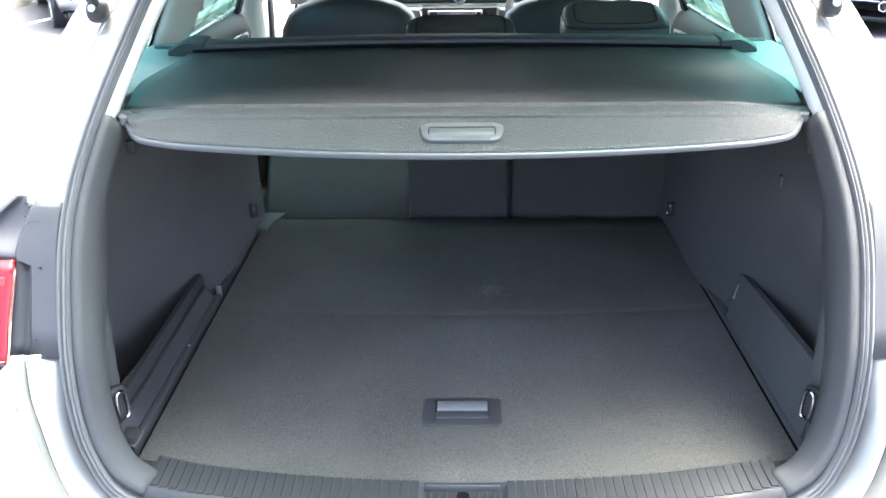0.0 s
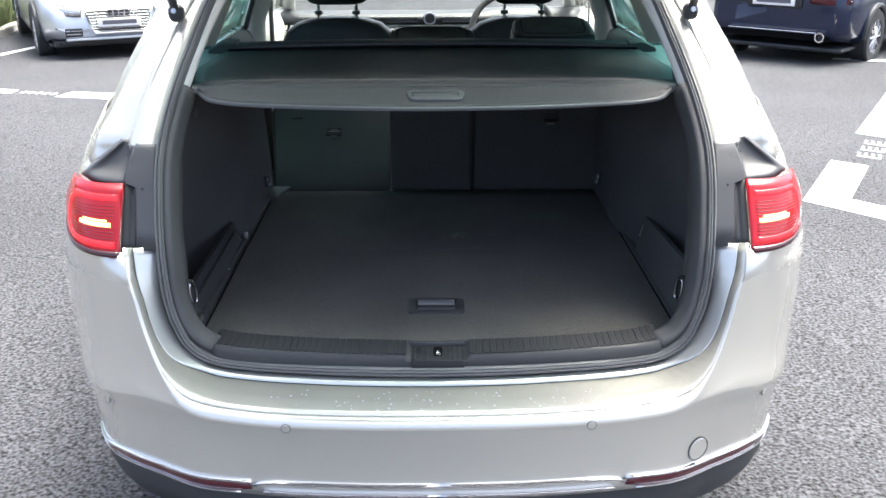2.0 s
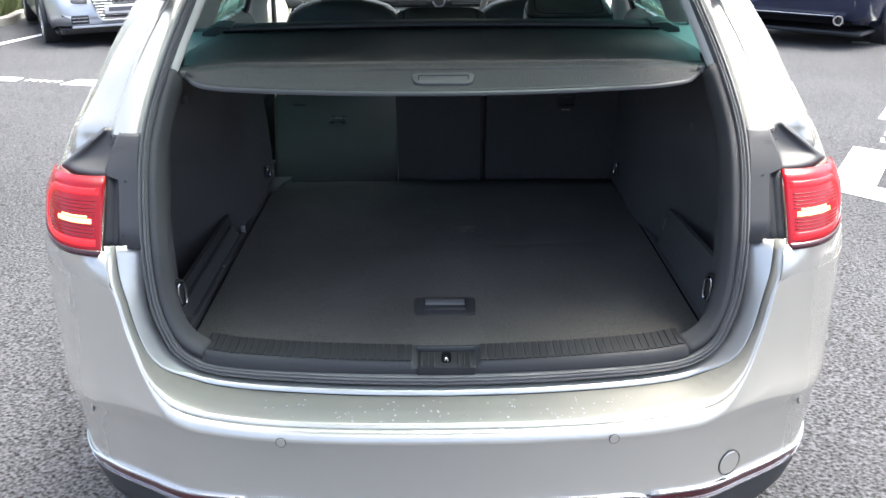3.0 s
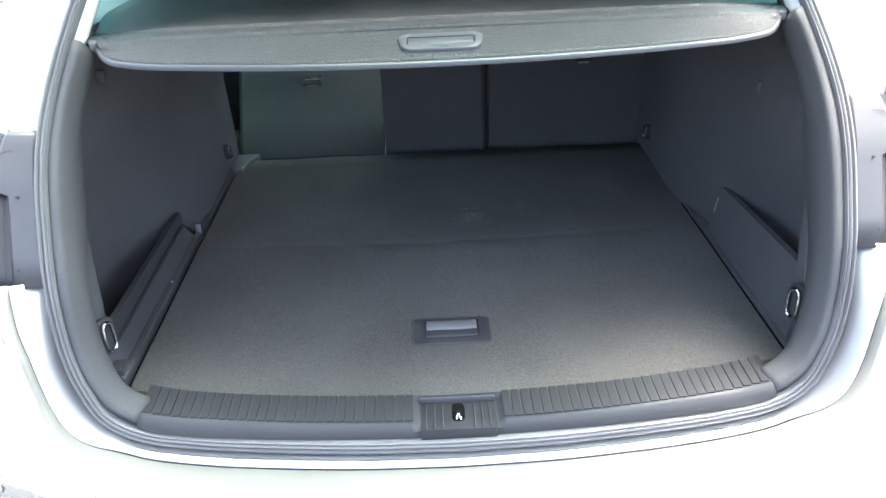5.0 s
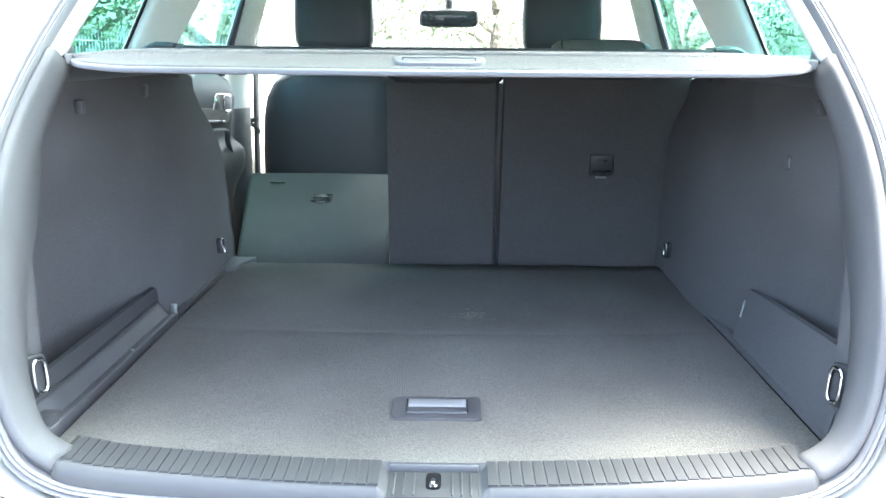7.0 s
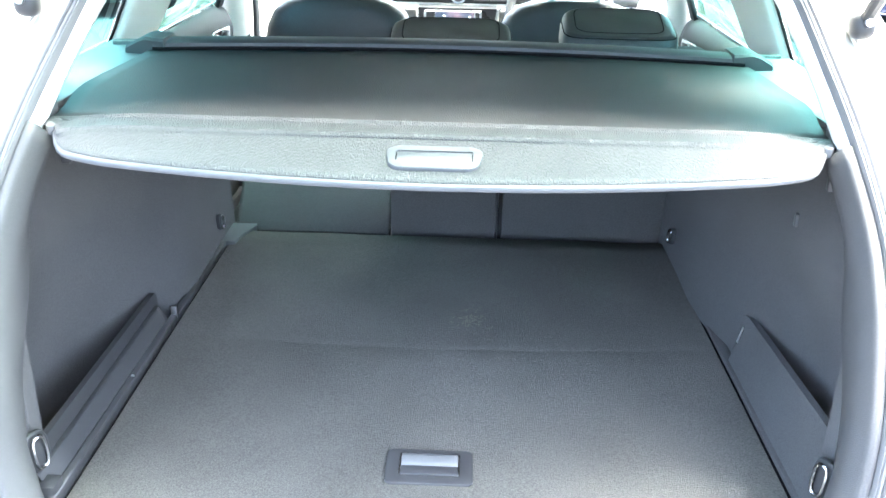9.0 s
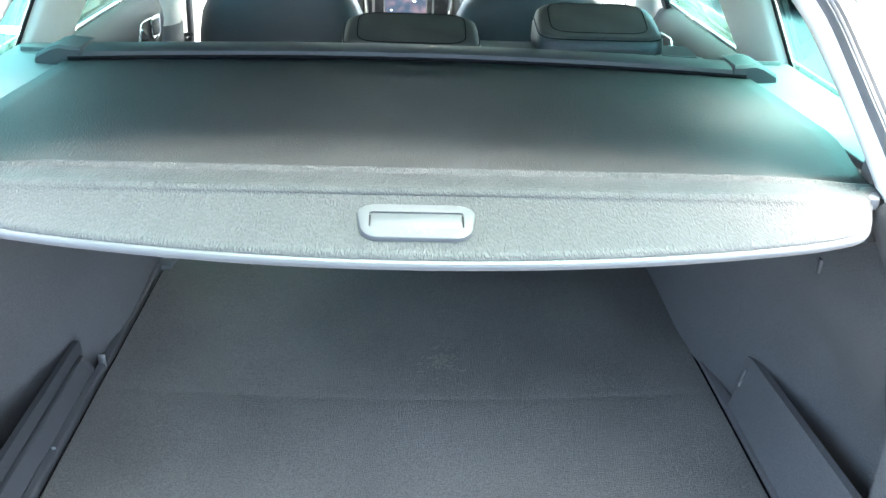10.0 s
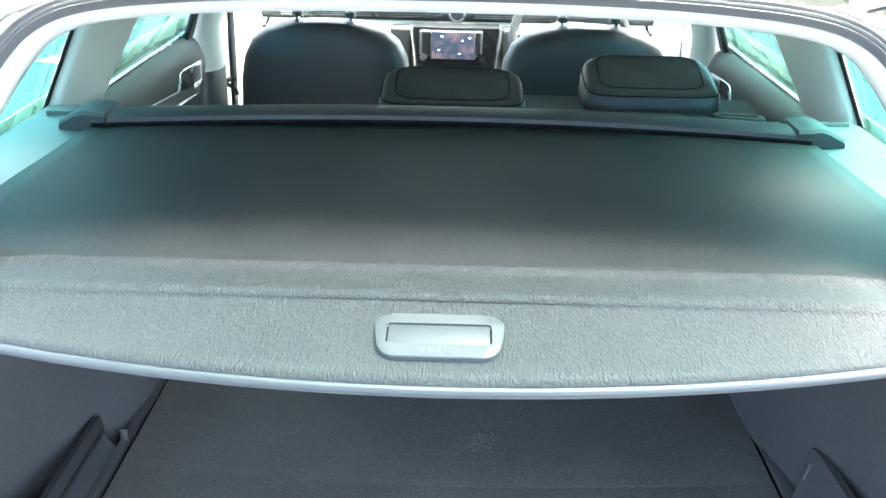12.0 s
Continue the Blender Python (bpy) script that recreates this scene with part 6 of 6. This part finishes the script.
for i, (x, y, h) in enumerate(((-13, 17, 6.5), (-9, 21, 7.5), (-4, 24, 7), (1, 26, 8), (6, 27, 7), (11, 25, 7.5), (17, 22, 7), (-19, 10, 6.5), (-22, 4, 7), (22, 12, 7), (24, 4, 6.5))):
    tree(x, y, h, 20 + i)
hedge_v, hedge_f = [], []
hr = random.Random(12)
line = spline([(-26, -4, 0), (-22, 7, 0), (-14, 17.5, 0), (-4, 23, 0), (6, 26, 0), (16, 24, 0), (24, 14, 0), (26, 0, 0)], 8)
for i in range(52000):
    k = hr.randrange(len(line) - 1)
    p = line[k].lerp(line[k + 1], hr.random())
    c = Vector((p.x + hr.gauss(0, 0.5), p.y + hr.gauss(0, 0.5), ground_z(min(40, p.y)) + hr.random() ** 0.8 * (1.5 + 0.35 * math.sin(k * 1.7))))
    u = Vector((hr.gauss(0, 1), hr.gauss(0, 1), hr.gauss(0, 1))).normalized() * hr.uniform(0.03, 0.07)
    w = u.orthogonal().normalized() * hr.uniform(0.025, 0.05)
    n0 = len(hedge_v)
    hedge_v += [c - u, c + w, c + u, c - w]
    hedge_f.append((n0, n0 + 1, n0 + 2, n0 + 3))
hm_ = bpy.data.meshes.new("hedge")
hm_.from_pydata([tuple(v) for v in hedge_v], [], hedge_f)
hm_.materials.append(LEAF)
tagged(new("hedge", hm_), "dense green hedge at the edge of the car park", "hedge", kind="stuff")
# weld-mesh fence on posts in front of the hedge
fence = thing("mesh_fence", "pale galvanised bar fence on posts in front of a hedge", "fence", at=(-9, 8, ground_z(8)))
fpath = spline([(-18, -2, 0), (-15.5, 6, 0), (-12.0, 13.0, 0), (-9.5, 17.5, 0), (-6.0, 21.2, 0), (0.5, 23.6, 0)], 3)
foot = lambda p: Vector((p.x + 9, p.y - 8, ground_z(p.y) - ground_z(8)))
for p, q in zip(fpath[:-1], fpath[1:]):
    a, b = foot(p), foot(q)
    along_panel = math.degrees(math.atan2((b - a).y, (b - a).x))
    part("fence_post", box((-0.04, -0.03, -0.1), (0.04, 0.03, 2.25), 0.006, 1, None, Matrix.Translation(a) @ pose(0, 0, 0, 0, 0, along_panel)), FENCE_PAINT, fence)
    vs, fs = [], []
    count = int((b - a).length / 0.075)
    w = (b - a).normalized() * 0.009
    d = Vector((-w.y, w.x, 0))
    for k in range(1, count):
        c = a.lerp(b, k / count)
        n0 = len(vs)
        vs += [c + u + Vector((0, 0, z)) for z in (0.05, 2.1) for u in (w + d, d - w, -w - d, w - d)]
        fs += [(n0 + i, n0 + (i + 1) % 4, n0 + 4 + (i + 1) % 4, n0 + 4 + i) for i in range(4)]
    me = bpy.data.meshes.new("fence_bars")
    me.from_pydata([tuple(v) for v in vs], [], fs)
    me.materials.append(FENCE_PAINT)
    new("fence_bars", me).parent = fence
    for h in (0.3, 1.9):
        part("fence_rail", tube([a + Vector((0, 0, h)), b + Vector((0, 0, h))], [0.014] * 2, 6), FENCE_PAINT, fence)


# ---- other parked cars ----
def saloon(label, paint, at, heading, front=True):
    """A four-door car built round its middle; its nose points to +y before it is turned."""
    c = thing("parked_car", label, "car", at=(at[0], at[1], ground_z(at[1])))
    c.rotation_euler = (0, 0, radians(heading))
    st = [  # y, half width, sill z, shoulder z, roof z, roof half width
        (-2.36, 0.70, 0.42, 0.80, 0.86, 0.62), (-2.33, 0.80, 0.36, 0.90, 0.98, 0.66), (-2.15, 0.88, 0.34, 0.94, 1.02, 0.68), (-1.75, 0.91, 0.28, 0.95, 1.04, 0.66), (-1.1, 0.92, 0.2, 0.95, 1.36, 0.56), (-0.5, 0.92, 0.2, 0.94, 1.43, 0.57),
        (0.2, 0.92, 0.2, 0.93, 1.42, 0.57), (0.6, 0.92, 0.2, 0.92, 1.33, 0.58), (1.25, 0.91, 0.2, 0.91, 0.99, 0.66), (1.8, 0.90, 0.26, 0.86, 0.90, 0.66), (2.15, 0.86, 0.33, 0.76, 0.80, 0.62), (2.32, 0.76, 0.34, 0.62, 0.68, 0.56), (2.38, 0.66, 0.35, 0.52, 0.56, 0.5)]
    rows_ = []
    for y, w, z0, zs, zr, wr in st:
        half = [(w * 0.93, z0), (w * 0.99, z0 + 0.12), (w, (z0 + zs) / 2), (w * 0.985, zs - 0.06), (w * 0.95, zs), (wr + (w * 0.95 - wr) * 0.35, zs + (zr - zs) * 0.7), (wr, zr - 0.01), (wr * 0.6, zr + 0.015), (0, zr + 0.025)]
        rows_.append([(x, y - 0.05 * (x / 0.9) ** 2 * (1 if y > 2 else -1 if y < -2 else 0), z) for x, z in half] + [(-x, y - 0.05 * (x / 0.9) ** 2 * (1 if y > 2 else -1 if y < -2 else 0), z) for x, z in half[-2::-1]])
    shell = loft([spline(r, 1) for r in rows_])
    shell.verts.ensure_lookup_table()
    k = len(rows_[0])
    shell.faces.new(shell.verts[:k])
    shell.faces.new(shell.verts[-k:])
    part("body", shell, paint, c, smooth=50, thick=0.01)
    part("floor_pan", box((-0.82, -2.2, 0.2), (0.82, 2.0, 0.26), 0.03), BLACK_PLASTIC, c)
    # glass set just proud of the shell
    def pane(name, quads):
        bm = bmesh.new()
        for q in quads:
            bm.faces.new([bm.verts.new(p) for p in q])
        part(name, bm, DARK_GLASS, c, smooth=0, thick=0.004)
    pane("windscreen", [[(-0.56, 0.66, 1.335), (0.56, 0.66, 1.335), (0.66, 1.22, 1.03), (-0.66, 1.22, 1.03)]])
    pane("rear_window", [[(-0.54, -1.14, 1.36), (0.54, -1.14, 1.36), (0.64, -1.72, 1.075), (-0.64, -1.72, 1.075)]])
    for s in (1, -1):
        pane("side_window", [[(s * 0.88, -1.0, 1.0), (s * 0.64, -0.85, 1.33), (s * 0.645, -0.12, 1.385), (s * 0.875, -0.12, 0.99)]])
        pane("side_window", [[(s * 0.875, -0.06, 0.99), (s * 0.645, -0.06, 1.385), (s * 0.65, 0.45, 1.34), (s * 0.875, 0.95, 0.98)]])
        part("door_mirror", cushion((s * 1.0 - 0.09, 0.72, 0.93), (s * 1.0 + 0.09, 0.82, 1.06), Matrix(), nx=8, ny=6), paint, c)
        for y in (-1.38, 1.45):
            wheel(s * 0.838, y, c, 0.335, 0.0)
            arch = [(s * 0.925, y + 0.39 * math.cos(a), 0.335 + 0.39 * math.sin(a)) for a in [math.pi * k / 14 for k in range(15)]]
            part("wheel_arch", tube(arch, [0.03] * 15, 6), BLACK_PLASTIC, c)
    if front:
        ring_o = [(-0.30, 0.40), (-0.36, 0.50), (-0.40, 0.66), (-0.33, 0.70), (0.33, 0.70), (0.40, 0.66), (0.36, 0.50), (0.30, 0.40)]
        part("grille", capped([[(x, 2.28, z) for x, z in ring_o], [(x * 0.98, 2.405, z) for x, z in ring_o]]), GRILLE_BLACK, c, "black radiator grille")
        for k in range(8):
            z = 0.42 + 0.036 * k
            wd = 0.31 + 0.09 * min(1, (z - 0.40) / 0.26)
            part("grille_bar", box((-wd, 2.395, z), (wd, 2.42, z + 0.010), 0.002, 1), CHROME, c, "chrome grille bar")
        part("grille_frame", tube([Vector((x, 2.40, z)) for x, z in ring_o + ring_o[:1]], [0.012] * 9, 6), CHROME, c)
        for x in (-0.105, -0.035, 0.035, 0.105):
            part("badge_ring", disc((x, 2.415, 0.645), (0, 1, 0), 0.045, 0.012, 24, inner=0.036), CHROME, c)
        part("number_plate", box((-0.26, 2.415, 0.475), (0.26, 2.43, 0.585), 0.004), WHITE_PLATE, c, "white number plate")
        part("plate_bar", box((-0.21, 2.4305, 0.505), (0.21, 2.433, 0.555)), BAR_GREY, c)
        for s in (1, -1):
            hl = [[(s * 0.44, 2.36, 0.72), (s * 0.62, 2.27, 0.735), (s * 0.78, 2.10, 0.76)], [(s * 0.46, 2.39, 0.62), (s * 0.64, 2.30, 0.62), (s * 0.80, 2.12, 0.66)]]
            part("headlamp", loft([spline(r, 4) for r in hl]), ALLOY, c, "clear headlamp", thick=0.02)
            part("headlamp_edge", tube([Vector(p) for p in hl[0]] + [Vector(p) for p in hl[1][::-1]] + [Vector(hl[0][0])], [0.012] * 7, 6), GRILLE_BLACK, c)
            part("bumper_vent", box((min(s * 0.45, s * 0.66), 2.22, 0.36), (max(s * 0.45, s * 0.66), 2.372, 0.47), 0.015), GRILLE_BLACK, c, "dark bumper vent")
            for z in (0.39, 0.43):
                part("vent_slat", box((min(s * 0.46, s * 0.65), 2.36, z), (max(s * 0.46, s * 0.65), 2.379, z + 0.012), 0.003), SATIN, c)
        part("splitter", box((-0.66, 2.2, 0.315), (0.66, 2.40, 0.345), 0.01), paint, c)
        part("undertray", box((-0.78, 1.75, 0.22), (0.78, 2.2, 0.31), 0.02), GRILLE_BLACK, c)
    else:
        for s in (1, -1):
            tl = [[(s * 0.42, -2.345, 0.92), (s * 0.66, -2.32, 0.93), (s * 0.84, -2.2, 0.94)], [(s * 0.42, -2.36, 0.78), (s * 0.66, -2.335, 0.77), (s * 0.86, -2.2, 0.78)]]
            part("tail_lamp", loft([spline(r, 4) for r in tl]), RED_DARK, c, "red tail lamp", thick=0.03)
        part("exhaust", disc((0.60, -2.33, 0.40), (0, -1, 0), 0.06, 0.06, 24, inner=0.042), CHROME, c, "round chrome exhaust pipe")
        part("exhaust_bore", disc((0.60, -2.32, 0.40), (0, -1, 0), 0.041, 0.02, 20), GRILLE_BLACK, c)
        part("plate_recess", box((-0.34, -2.385, 0.715), (0.34, -2.30, 0.875), 0.02), GRILLE_BLACK, c)
        part("number_plate", box((-0.26, -2.40, 0.74), (0.26, -2.375, 0.85), 0.004), WHITE_PLATE, c, "number plate")
        part("plate_bar", box((-0.21, -2.404, 0.77), (0.21, -2.400, 0.82)), BAR_GREY, c)
        part("bumper_strip", box((-0.55, -2.385, 0.44), (0.55, -2.34, 0.455), 0.004), CHROME, c, "chrome strip on the bumper")
        # Black box added for the dark void below the bumper, shade put in as colour.
        part("under_bumper_shade", box((-0.7, -2.30, 0.34), (0.7, -2.0, 0.43), 0.02), VOID, c)
    return c


saloon("pale silver saloon parked nose outwards by the kerb", SILVER_BLUE, (-5.03, 12.5), 207, True)
saloon("dark navy saloon parked tail outwards", NAVY, (5.81, 11.45), -42, False)
